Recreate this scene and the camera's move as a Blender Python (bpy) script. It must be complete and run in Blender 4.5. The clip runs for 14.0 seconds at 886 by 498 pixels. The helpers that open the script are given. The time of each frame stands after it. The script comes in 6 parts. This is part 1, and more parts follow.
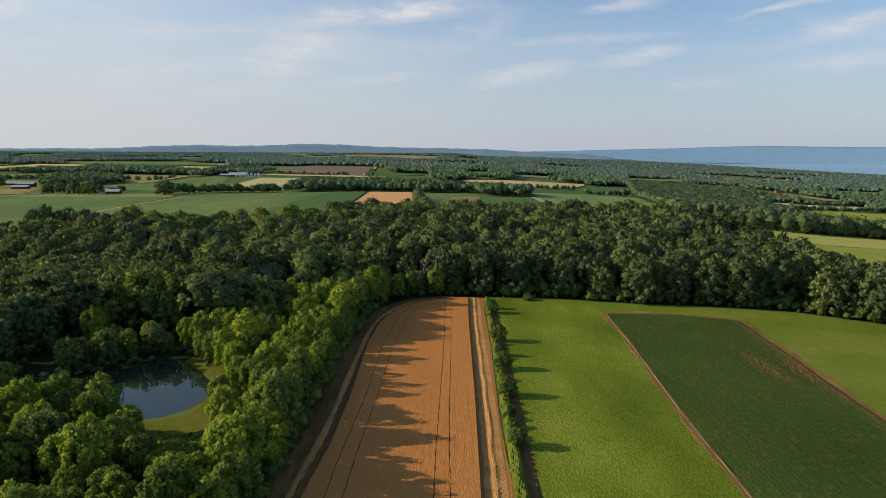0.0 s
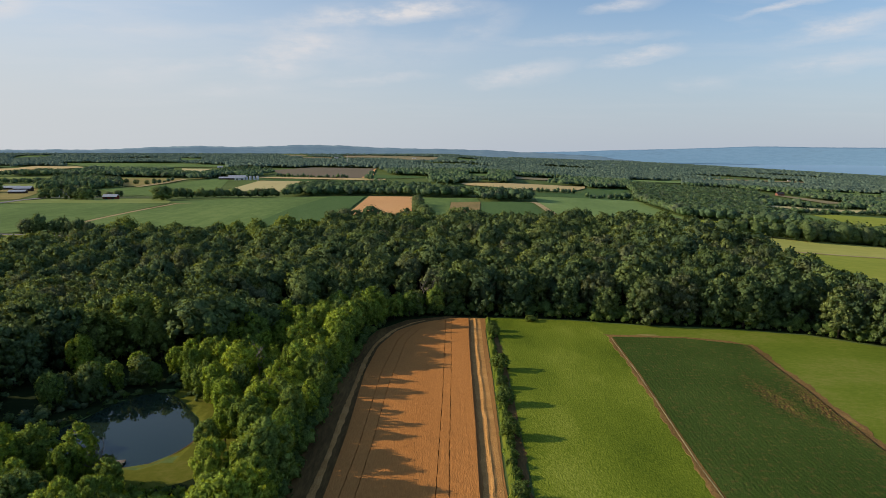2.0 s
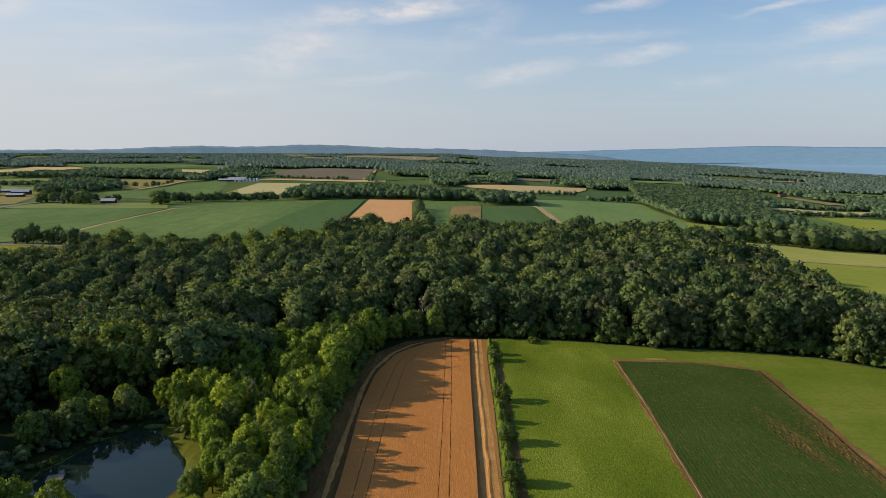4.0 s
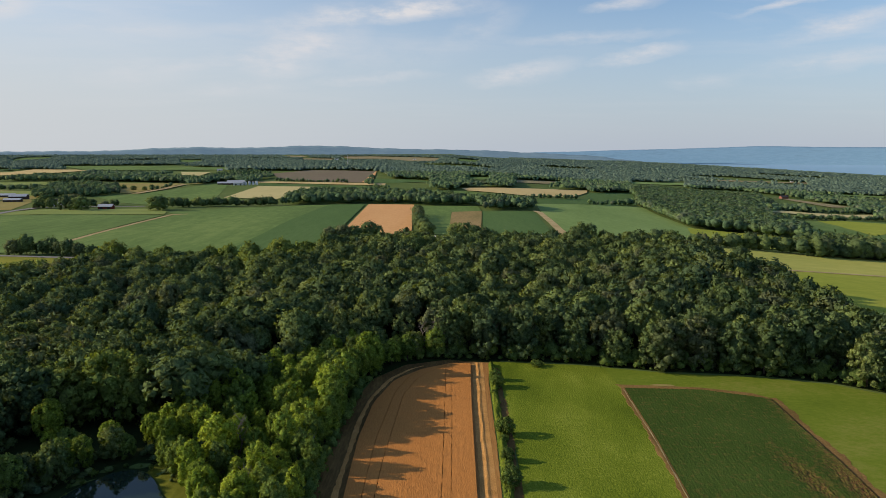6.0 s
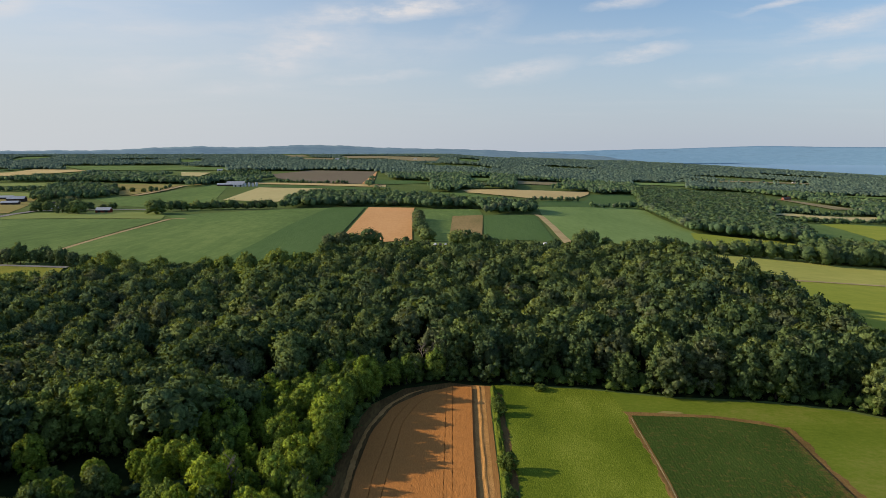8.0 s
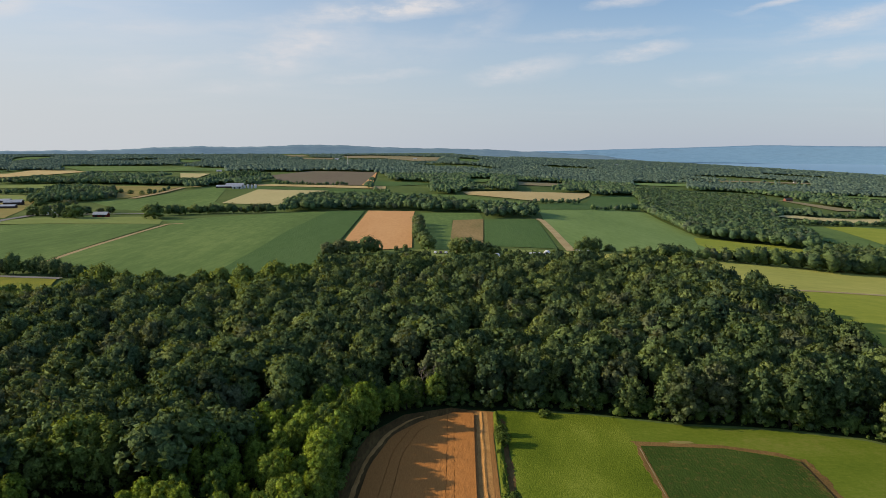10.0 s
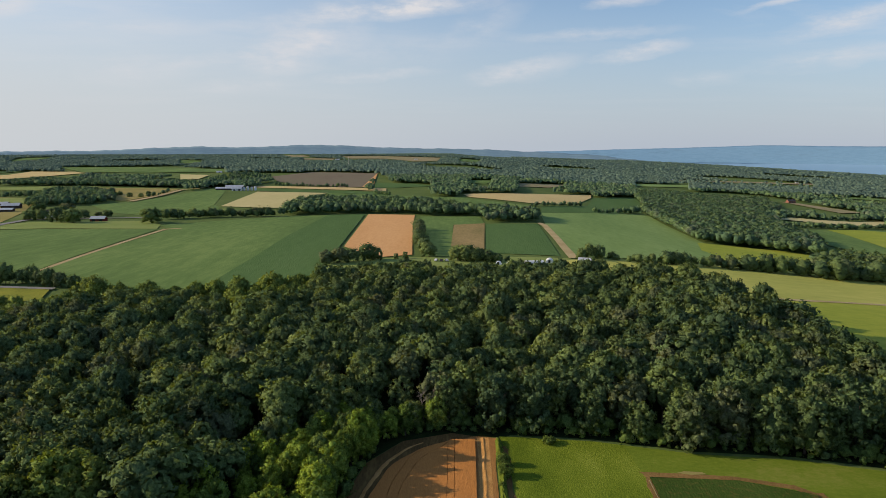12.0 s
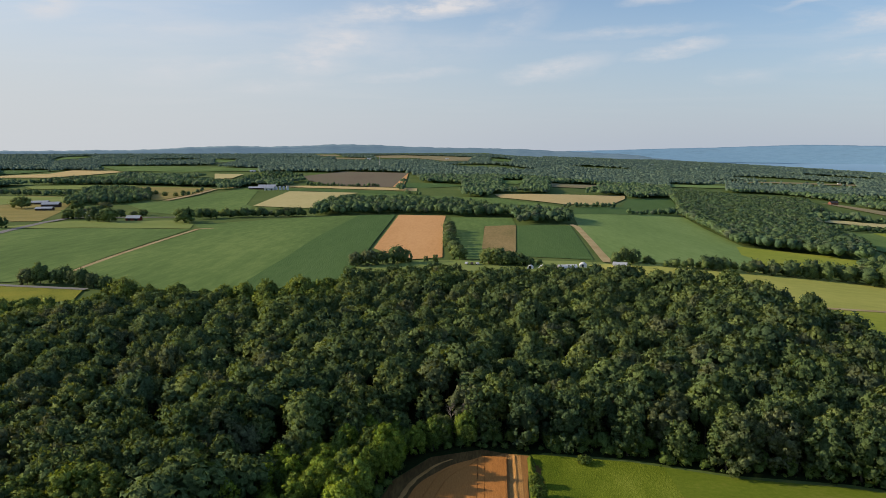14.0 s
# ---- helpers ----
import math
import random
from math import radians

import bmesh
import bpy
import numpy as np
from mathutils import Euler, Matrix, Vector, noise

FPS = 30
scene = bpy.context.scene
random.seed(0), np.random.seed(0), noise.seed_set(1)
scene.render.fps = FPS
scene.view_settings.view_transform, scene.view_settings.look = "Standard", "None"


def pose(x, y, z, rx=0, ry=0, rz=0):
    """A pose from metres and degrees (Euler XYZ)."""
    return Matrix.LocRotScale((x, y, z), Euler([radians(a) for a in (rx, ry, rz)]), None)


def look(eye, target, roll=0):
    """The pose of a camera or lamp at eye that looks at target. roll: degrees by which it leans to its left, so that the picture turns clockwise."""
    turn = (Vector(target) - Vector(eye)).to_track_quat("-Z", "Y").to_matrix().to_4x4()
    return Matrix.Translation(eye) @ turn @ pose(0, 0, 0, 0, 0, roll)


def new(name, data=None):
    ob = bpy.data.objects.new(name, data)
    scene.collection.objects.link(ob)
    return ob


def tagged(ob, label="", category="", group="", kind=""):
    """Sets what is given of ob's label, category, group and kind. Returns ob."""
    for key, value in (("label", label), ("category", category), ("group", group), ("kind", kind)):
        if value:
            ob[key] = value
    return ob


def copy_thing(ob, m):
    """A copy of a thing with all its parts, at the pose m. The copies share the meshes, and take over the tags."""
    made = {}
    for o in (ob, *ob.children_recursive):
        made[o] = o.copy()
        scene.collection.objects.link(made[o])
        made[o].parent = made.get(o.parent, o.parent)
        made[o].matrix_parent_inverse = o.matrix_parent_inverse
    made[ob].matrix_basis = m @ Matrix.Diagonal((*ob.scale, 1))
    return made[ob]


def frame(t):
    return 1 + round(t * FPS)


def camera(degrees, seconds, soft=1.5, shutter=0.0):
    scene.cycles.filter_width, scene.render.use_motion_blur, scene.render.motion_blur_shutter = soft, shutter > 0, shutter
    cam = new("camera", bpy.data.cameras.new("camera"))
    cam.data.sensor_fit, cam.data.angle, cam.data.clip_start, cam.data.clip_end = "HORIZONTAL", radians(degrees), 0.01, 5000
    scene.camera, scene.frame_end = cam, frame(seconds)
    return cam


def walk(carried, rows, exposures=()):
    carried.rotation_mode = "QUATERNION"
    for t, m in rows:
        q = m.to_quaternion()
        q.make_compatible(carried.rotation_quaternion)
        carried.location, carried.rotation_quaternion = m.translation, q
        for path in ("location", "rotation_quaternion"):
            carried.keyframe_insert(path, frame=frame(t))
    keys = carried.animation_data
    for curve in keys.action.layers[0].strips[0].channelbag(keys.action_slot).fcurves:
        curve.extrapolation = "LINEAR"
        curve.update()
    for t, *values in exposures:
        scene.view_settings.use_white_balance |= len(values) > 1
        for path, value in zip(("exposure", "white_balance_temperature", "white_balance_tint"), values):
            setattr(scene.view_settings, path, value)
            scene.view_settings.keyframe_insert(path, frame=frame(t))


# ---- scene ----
cam = camera(68.93, 14.0, soft=0.75)
# seconds, x, y, z, yaw, pitch, roll
ROWS = [
    (0, 0.00, 0.00, 48.00, -0.00, -8.63, 0.15),
    (0.5, 0.02, 1.67, 49.28, -0.02, -8.64, 0.13),
    (1, 0.01, 3.38, 50.50, -0.03, -8.62, 0.14),
    (1.5, 0.01, 5.20, 51.80, 0.01, -8.65, 0.15),
    (2, 0.06, 6.76, 53.06, -0.00, -8.62, 0.10),
    (2.5, 0.16, 8.42, 54.28, 0.05, -8.62, 0.07),
    (3, 0.21, 10.24, 55.59, 0.07, -8.66, 0.07),
    (5.5, 0.41, 18.90, 62.00, 0.10, -8.73, -0.00),
    (6, 0.38, 20.75, 63.22, 0.10, -8.71, -0.05),
    (6.5, 0.45, 22.46, 64.62, 0.13, -8.76, -0.03),
    (7, 0.49, 24.23, 65.70, 0.15, -8.75, -0.04),
    (7.5, 0.57, 26.07, 66.90, 0.19, -8.77, -0.04),
    (8, 0.44, 27.93, 68.17, 0.16, -8.82, -0.00),
    (10.5, 0.21, 37.22, 74.37, 0.18, -8.93, -0.08),
    (11, 0.38, 39.18, 75.55, 0.21, -8.94, -0.09),
    (11.5, 0.48, 41.17, 76.56, 0.24, -8.95, -0.11),
    (12, 0.39, 42.91, 77.37, 0.25, -8.96, -0.09),
    (12.5, 0.20, 44.59, 78.03, 0.23, -8.99, -0.08),
    (13, 0.10, 46.24, 78.38, 0.61, -9.02, -0.07),
    (13.5, 0.05, 48.16, 78.56, 1.75, -9.03, -0.07),
    (14, 0.15, 50.14, 78.60, 2.98, -9.02, -0.07),
]
walk(cam, [(t, look((x, y, z), (x - math.sin(radians(w)) * math.cos(radians(p)), y + math.cos(radians(w)) * math.cos(radians(p)), z + math.sin(radians(p))), r)) for t, x, y, z, w, p, r in ROWS])

# ---------------------------------------------------------------- sky, sun
SUN_EL, SUN_AZ = 21.5, 275.0   # degrees above the horizon; compass bearing, +y is 0, +x is 90
world = bpy.data.worlds.new("sky")
scene.world = world
world.use_nodes = True
wn, wl = world.node_tree.nodes, world.node_tree.links
wn.clear()
w_out, w_bg = wn.new("ShaderNodeOutputWorld"), wn.new("ShaderNodeBackground")
sky = wn.new("ShaderNodeTexSky")
sky.sky_type, sky.sun_disc = "NISHITA", False
sky.sun_elevation, sky.sun_rotation = radians(SUN_EL), radians(SUN_AZ)
sky.altitude, sky.air_density, sky.dust_density, sky.ozone_density = 300, 1.0, 0.8, 3.0
w_bg.inputs["Strength"].default_value = 0.15
# thin cirrus: the view direction laid onto a flat layer of cloud
w_co, w_sep = wn.new("ShaderNodeTexCoord"), wn.new("ShaderNodeSeparateXYZ")
w_add = wn.new("ShaderNodeMath"); w_add.operation = "ADD"; w_add.inputs[1].default_value = 0.06
w_max = wn.new("ShaderNodeMath"); w_max.operation = "MAXIMUM"; w_max.inputs[1].default_value = 0.03
w_dx = wn.new("ShaderNodeMath"); w_dx.operation = "DIVIDE"
w_dy = wn.new("ShaderNodeMath"); w_dy.operation = "DIVIDE"
w_com = wn.new("ShaderNodeCombineXYZ")
w_map = wn.new("ShaderNodeMapping")
w_map.inputs["Rotation"].default_value = (0, 0, radians(-32)); w_map.inputs["Scale"].default_value = (0.35, 0.9, 1.0)
w_n1, w_n2 = wn.new("ShaderNodeTexNoise"), wn.new("ShaderNodeTexNoise")
w_n1.inputs["Scale"].default_value, w_n1.inputs["Detail"].default_value, w_n1.inputs["Roughness"].default_value = 1.3, 7, 0.6
w_n1.inputs["Distortion"].default_value = 0.6
w_n2.inputs["Scale"].default_value, w_n2.inputs["Detail"].default_value = 0.35, 3
w_r1, w_r2 = wn.new("ShaderNodeMapRange"), wn.new("ShaderNodeMapRange")
w_r1.inputs[1].default_value, w_r1.inputs[2].default_value = 0.46, 0.70
w_r2.inputs[1].default_value, w_r2.inputs[2].default_value, w_r2.inputs[4].default_value = 0.36, 0.56, 1.0
w_mul = wn.new("ShaderNodeMath"); w_mul.operation = "MULTIPLY"
wl.new(w_co.outputs["Generated"], w_sep.inputs[0])
wl.new(w_sep.outputs["Z"], w_add.inputs[0]); wl.new(w_add.outputs[0], w_max.inputs[0])
wl.new(w_sep.outputs["X"], w_dx.inputs[0]); wl.new(w_max.outputs[0], w_dx.inputs[1])
wl.new(w_sep.outputs["Y"], w_dy.inputs[0]); wl.new(w_max.outputs[0], w_dy.inputs[1])
wl.new(w_dx.outputs[0], w_com.inputs[0]); wl.new(w_dy.outputs[0], w_com.inputs[1])
wl.new(w_com.outputs[0], w_map.inputs["Vector"])
wl.new(w_map.outputs[0], w_n1.inputs["Vector"]); wl.new(w_map.outputs[0], w_n2.inputs["Vector"])
wl.new(w_n1.outputs[0], w_r1.inputs[0]); wl.new(w_n2.outputs[0], w_r2.inputs[0])
wl.new(w_r1.outputs[0], w_mul.inputs[0]); wl.new(w_r2.outputs[0], w_mul.inputs[1])
# a pale summer haze low in the sky, whiter towards the sun
def w_range(a, b, c, d):
    r = wn.new("ShaderNodeMapRange")
    r.interpolation_type = "SMOOTHSTEP"
    for k, v in enumerate((a, b, c, d)):
        r.inputs[k + 1].default_value = v
    return r


def w_blend(fac, below, colour):
    x = wn.new("ShaderNodeMix")
    x.data_type = "RGBA"
    x.inputs[7].default_value = (*colour, 1)
    wl.new(fac, x.inputs[0]); wl.new(below, x.inputs[6])
    return x.outputs[2]


w_low, w_side, w_top = w_range(-0.02, 0.26, 0.9, 0.0), w_range(-0.35, 0.85, 0.0, 0.95), w_range(-0.02, 0.5, 0.95, 0.0)
w_dot = wn.new("ShaderNodeVectorMath"); w_dot.operation = "DOT_PRODUCT"
w_dot.inputs[1].default_value = (math.sin(radians(SUN_AZ)), math.cos(radians(SUN_AZ)), 0.0)
w_glow = wn.new("ShaderNodeMath"); w_glow.operation = "MULTIPLY"
wl.new(w_co.outputs["Generated"], w_dot.inputs[0]); wl.new(w_dot.outputs["Value"], w_side.inputs[0])
wl.new(w_sep.outputs["Z"], w_low.inputs[0]); wl.new(w_sep.outputs["Z"], w_top.inputs[0])
wl.new(w_side.outputs[0], w_glow.inputs[0]); wl.new(w_top.outputs[0], w_glow.inputs[1])
layer = w_blend(w_low.outputs[0], sky.outputs[0], (3.0, 3.4, 4.05))
layer = w_blend(w_glow.outputs[0], layer, (4.05, 4.2, 4.35))
w_cl, w_cm = w_range(0.03, 0.13, 0.1, 1.0), wn.new("ShaderNodeMath")
w_cm.operation = "MULTIPLY"
wl.new(w_sep.outputs["Z"], w_cl.inputs[0]); wl.new(w_cl.outputs[0], w_cm.inputs[0]); wl.new(w_mul.outputs[0], w_cm.inputs[1])
w_faint = wn.new("ShaderNodeMath"); w_faint.operation = "MULTIPLY"; w_faint.inputs[1].default_value = 0.3
wl.new(w_cm.outputs[0], w_faint.inputs[0])
layer = w_blend(w_faint.outputs[0], layer, (4.9, 4.8, 4.9))
# single wisps of cirrus: bearing and height, length and depth, tilt (degrees), density
WISPS = [(-10.9, 9.1, 5.6, 1.9, 7, 0.8), (-13.7, 6.8, 3.8, 1.2, 6, 0.8), (-2.5, 11.5, 8.3, 1.0, 5, 1.1), (-5.7, 6.1, 6.4, 0.6, 4, 0.6), (-24.8, 6.0, 5.0, 1.5, 5, 0.4), (6.7, 6.5, 6.0, 1.1, 9, 0.8), (16.5, 7.7, 4.5, 0.8, 8, 1.0), (30.4, 6.5, 7.5, 1.0, 5, 0.6), (30.9, 9.1, 5.3, 1.0, 9, 0.9), (15.1, 11.7, 3.8, 0.75, 4, 0.8), (-32.9, 10.2, 2.6, 1.2, 22, 1.1),
         (21.1, 5.4, 3.4, 0.75, 2, 0.45), (12.9, 9.2, 8.3, 0.55, 1, 0.5), (-16.4, 7.5, 8.3, 0.7, 9, 0.6), (-8.0, 11.3, 11.3, 1.2, 9, 0.5), (-16.5, 5.2, 6.0, 0.7, 3, 0.45), (3.5, 10.3, 4.5, 1.6, 22, 0.45), (-24.0, 9.2, 9.0, 0.7, 4, 0.4), (27.5, 10.9, 5.0, 0.4, 9, 0.7), (-5.0, 8.0, 9.0, 1.6, 3, 0.3)]
w_az, w_el, w_sky = wn.new("ShaderNodeMath"), wn.new("ShaderNodeMath"), wn.new("ShaderNodeCombineXYZ")
w_az.operation, w_el.operation = "ARCTAN2", "ARCSINE"
wl.new(w_sep.outputs["X"], w_az.inputs[0]); wl.new(w_sep.outputs["Y"], w_az.inputs[1]); wl.new(w_sep.outputs["Z"], w_el.inputs[0])
wl.new(w_az.outputs[0], w_sky.inputs[0]); wl.new(w_el.outputs[0], w_sky.inputs[1])
w_warp, w_off = wn.new("ShaderNodeTexNoise"), wn.new("ShaderNodeVectorMath")   # frays the wisps
w_fm = wn.new("ShaderNodeMapping"); w_fm.inputs["Scale"].default_value = (14, 40, 1); w_fm.inputs["Rotation"].default_value = (0, 0, radians(-7))
w_warp.inputs["Detail"].default_value, w_warp.inputs["Roughness"].default_value, w_warp.inputs["Scale"].default_value = 6, 0.65, 1.0
w_off.operation = "MULTIPLY_ADD"
w_off.inputs[1].default_value = (0.05, 0.022, 0)
wl.new(w_sky.outputs[0], w_fm.inputs["Vector"]); wl.new(w_fm.outputs[0], w_warp.inputs["Vector"])
w_cen = wn.new("ShaderNodeVectorMath"); w_cen.operation = "SUBTRACT"; w_cen.inputs[1].default_value = (0.5, 0.5, 0.5)
wl.new(w_warp.outputs["Color"], w_cen.inputs[0]); wl.new(w_cen.outputs[0], w_off.inputs[0]); wl.new(w_sky.outputs[0], w_off.inputs[2])
total = None
for az, el, long, deep, tilt, dense in WISPS:
    w_m, w_g, w_s = wn.new("ShaderNodeMapping"), wn.new("ShaderNodeTexGradient"), wn.new("ShaderNodeMath")
    w_m.vector_type, w_g.gradient_type, w_s.operation = "TEXTURE", "SPHERICAL", "MULTIPLY_ADD"
    w_m.inputs["Location"].default_value, w_m.inputs["Rotation"].default_value, w_m.inputs["Scale"].default_value = (radians(az), radians(el), 0), (0, 0, radians(tilt)), (radians(long), radians(deep), 1)
    w_s.inputs[1].default_value = dense
    wl.new(w_off.outputs[0], w_m.inputs["Vector"]); wl.new(w_m.outputs[0], w_g.inputs["Vector"]); wl.new(w_g.outputs["Fac"], w_s.inputs[0])
    if total:
        wl.new(total, w_s.inputs[2])
    else:
        w_s.inputs[2].default_value = 0.0
    total = w_s.outputs[0]
w_fr, w_dn = w_range(0.3, 0.7, 0.25, 1.1), wn.new("ShaderNodeMath")
w_dn.operation, w_dn.use_clamp = "MULTIPLY", True
wl.new(w_warp.outputs["Fac"], w_fr.inputs[0]); wl.new(w_fr.outputs[0], w_dn.inputs[0]); wl.new(total, w_dn.inputs[1])
layer = w_blend(w_dn.outputs[0], layer, (4.75, 4.7, 4.85))
wl.new(layer, w_bg.inputs["Color"])
wl.new(w_bg.outputs[0], w_out.inputs[0])

sun = new("sun", bpy.data.lights.new("sun", "SUN"))
sun.data.energy, sun.data.angle, sun.data.color = 5.0, radians(0.6), (1.0, 0.80, 0.54)
sun_at = Vector((math.sin(radians(SUN_AZ)) * math.cos(radians(SUN_EL)), math.cos(radians(SUN_AZ)) * math.cos(radians(SUN_EL)), math.sin(radians(SUN_EL))))
sun.matrix_world = look(sun_at * 300, (0, 0, 0))

# ---------------------------------------------------------------- materials
MATS = {}


def mat(name, stops, big=0.05, small=1.5, stretch=(1, 1, 1), blend=0.5, rough=0.95, bump=0.0, bump_scale=2.0, spec=0.03, turn=0.0, detail=5, lo=0.3, hi=0.7, metal=0.0, glow=0.0):
    """A matt surface whose colour runs through the stops by a broad and a fine noise, in metres."""
    m = bpy.data.materials.new(name)
    m.use_nodes = True
    n, l = m.node_tree.nodes, m.node_tree.links
    b = n["Principled BSDF"]
    b.inputs["Roughness"].default_value, b.inputs["Specular IOR Level"].default_value, b.inputs["Metallic"].default_value = rough, spec, metal
    co, mp = n.new("ShaderNodeTexCoord"), n.new("ShaderNodeMapping")
    mp.inputs["Scale"].default_value, mp.inputs["Rotation"].default_value = stretch, (0, 0, radians(turn))
    n1, n2, mx, rp = n.new("ShaderNodeTexNoise"), n.new("ShaderNodeTexNoise"), n.new("ShaderNodeMix"), n.new("ShaderNodeValToRGB")
    n1.inputs["Scale"].default_value, n1.inputs["Detail"].default_value = big, 3
    n2.inputs["Scale"].default_value, n2.inputs["Detail"].default_value, n2.inputs["Roughness"].default_value = small, detail, 0.65
    mx.inputs[0].default_value = blend
    l.new(co.outputs["Object"], mp.inputs["Vector"])
    l.new(mp.outputs[0], n1.inputs["Vector"]); l.new(mp.outputs[0], n2.inputs["Vector"])
    l.new(n1.outputs[0], mx.inputs[2]); l.new(n2.outputs[0], mx.inputs[3])
    l.new(mx.outputs[0], rp.inputs[0])
    e = rp.color_ramp.elements
    while len(e) < len(stops):
        e.new(0.5)
    for k, c in enumerate(stops):
        e[k].position, e[k].color = lo + (hi - lo) * k / max(1, len(stops) - 1), (*c, 1)
    l.new(rp.outputs[0], b.inputs["Base Color"])
    if glow:   # haze painted as self-glowing colour, only on the far backdrop
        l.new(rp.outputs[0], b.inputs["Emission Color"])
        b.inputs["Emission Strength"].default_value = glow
    if bump:
        bp, n3 = n.new("ShaderNodeBump"), n.new("ShaderNodeTexNoise")
        n3.inputs["Scale"].default_value, n3.inputs["Detail"].default_value = bump_scale, 4
        bp.inputs["Strength"].default_value, bp.inputs["Distance"].default_value = 1.0, bump
        l.new(mp.outputs[0], n3.inputs["Vector"]); l.new(n3.outputs[0], bp.inputs["Height"]); l.new(bp.outputs[0], b.inputs["Normal"])
    MATS[name] = m
    return m


def leaf_mat(name, stops, shine=0.025, through_light=0.3, grain=4.5, spread=(0.6, 1.4), relief=0.25):
    """Foliage: the tint runs with the tree, the fine change with each spray of leaves; some light passes through."""
    m = bpy.data.materials.new(name)
    m.use_nodes = True
    n, l = m.node_tree.nodes, m.node_tree.links
    b, out = n["Principled BSDF"], n["Material Output"]
    b.inputs["Roughness"].default_value, b.inputs["Specular IOR Level"].default_value = 0.75, shine
    at, ob, ge = n.new("ShaderNodeAttribute"), n.new("ShaderNodeObjectInfo"), n.new("ShaderNodeNewGeometry")
    at.attribute_name = "tint"
    ad, fr, rp = n.new("ShaderNodeMath"), n.new("ShaderNodeMath"), n.new("ShaderNodeValToRGB")
    ad.operation, fr.operation = "ADD", "FRACT"
    l.new(at.outputs["Fac"], ad.inputs[0]); l.new(ob.outputs["Random"], ad.inputs[1]); l.new(ad.outputs[0], fr.inputs[0]); l.new(fr.outputs[0], rp.inputs[0])
    e = rp.color_ramp.elements
    while len(e) < len(stops):
        e.new(0.5)
    for k, c in enumerate(stops):
        e[k].position, e[k].color = k / (len(stops) - 1), (*c, 1)
    hs, mr = n.new("ShaderNodeHueSaturation"), n.new("ShaderNodeMapRange")
    mr.inputs[3].default_value, mr.inputs[4].default_value = 0.8, 1.22
    nz, nr, mu = n.new("ShaderNodeTexNoise"), n.new("ShaderNodeMapRange"), n.new("ShaderNodeMath")
    nz.inputs["Scale"].default_value, nz.inputs["Detail"].default_value, nz.inputs["Roughness"].default_value = grain, 3, 0.7
    nr.inputs[1].default_value, nr.inputs[2].default_value, nr.inputs[3].default_value, nr.inputs[4].default_value = 0.36, 0.66, *spread
    mu.operation = "MULTIPLY"
    l.new(ge.outputs["Position"], nz.inputs["Vector"]); l.new(nz.outputs[0], nr.inputs[0])
    l.new(ge.outputs["Random Per Island"], mr.inputs[0]); l.new(mr.outputs[0], mu.inputs[0]); l.new(nr.outputs[0], mu.inputs[1])
    l.new(mu.outputs[0], hs.inputs["Value"]); l.new(rp.outputs[0], hs.inputs["Color"])
    bp = n.new("ShaderNodeBump")
    bp.inputs["Strength"].default_value, bp.inputs["Distance"].default_value = 1.0, relief
    l.new(nz.outputs[0], bp.inputs["Height"]); l.new(bp.outputs[0], b.inputs["Normal"])
    l.new(hs.outputs[0], b.inputs["Base Color"])
    tr, mx, warm = n.new("ShaderNodeBsdfTranslucent"), n.new("ShaderNodeMixShader"), n.new("ShaderNodeMix")
    warm.data_type, warm.blend_type, warm.inputs[0].default_value, warm.inputs[7].default_value = "RGBA", "MULTIPLY", 1.0, (1.5, 1.35, 0.5, 1)
    l.new(hs.outputs[0], warm.inputs[6]); l.new(warm.outputs[2], tr.inputs["Color"])
    mx.inputs[0].default_value = through_light
    l.new(b.outputs[0], mx.inputs[1]); l.new(tr.outputs[0], mx.inputs[2]); l.new(mx.outputs[0], out.inputs[0])
    MATS[name] = m
    return m


mat("meadow_ground", [(0.075, 0.118, 0.036), (0.105, 0.152, 0.046), (0.155, 0.19, 0.06)], big=0.012, small=0.35, bump=0.3, bump_scale=0.5)
mat("wheat", [(0.3550, 0.1470, 0.0417), (0.4556, 0.1961, 0.0556), (0.5443, 0.2451, 0.0735)], big=0.03, small=2.6, stretch=(1.8, 0.3, 1), blend=0.6, bump=0.08, bump_scale=4)
mat("stubble", [(0.22, 0.11, 0.038), (0.34, 0.175, 0.06), (0.44, 0.24, 0.088)], big=0.08, small=2.0, stretch=(2.2, 0.25, 1), bump=0.1)
mat("straw", [(0.3294, 0.1652, 0.0517), (0.4880, 0.2596, 0.0862), (0.6344, 0.3658, 0.1380)], big=0.3, small=4.0, bump=0.15, bump_scale=5)
mat("soil", [(0.1187, 0.0832, 0.0281), (0.1960, 0.1195, 0.0438), (0.2910, 0.1814, 0.0688)], big=0.1, small=1.6, bump=0.12)
mat("headland", [(0.0750, 0.0499, 0.0204), (0.1424, 0.0866, 0.0326), (0.2550, 0.1575, 0.0561)], big=0.15, small=1.2, stretch=(1.6, 0.3, 1), bump=0.1)
mat("clover", [(0.0772, 0.1177, 0.0107), (0.1451, 0.1927, 0.0178), (0.2523, 0.2936, 0.0462)], big=0.06, small=2.8, stretch=(1.2, 0.55, 1), blend=0.55, bump=0.14, bump_scale=3.0, lo=0.38, hi=0.66)
mat("grass_light", [(0.1030, 0.1530, 0.0160), (0.1443, 0.1945, 0.0220), (0.2061, 0.2240, 0.0450)], big=0.05, small=0.9, stretch=(0.7, 1, 1), blend=0.4, bump=0.1, bump_scale=1.8, lo=0.34, hi=0.64)
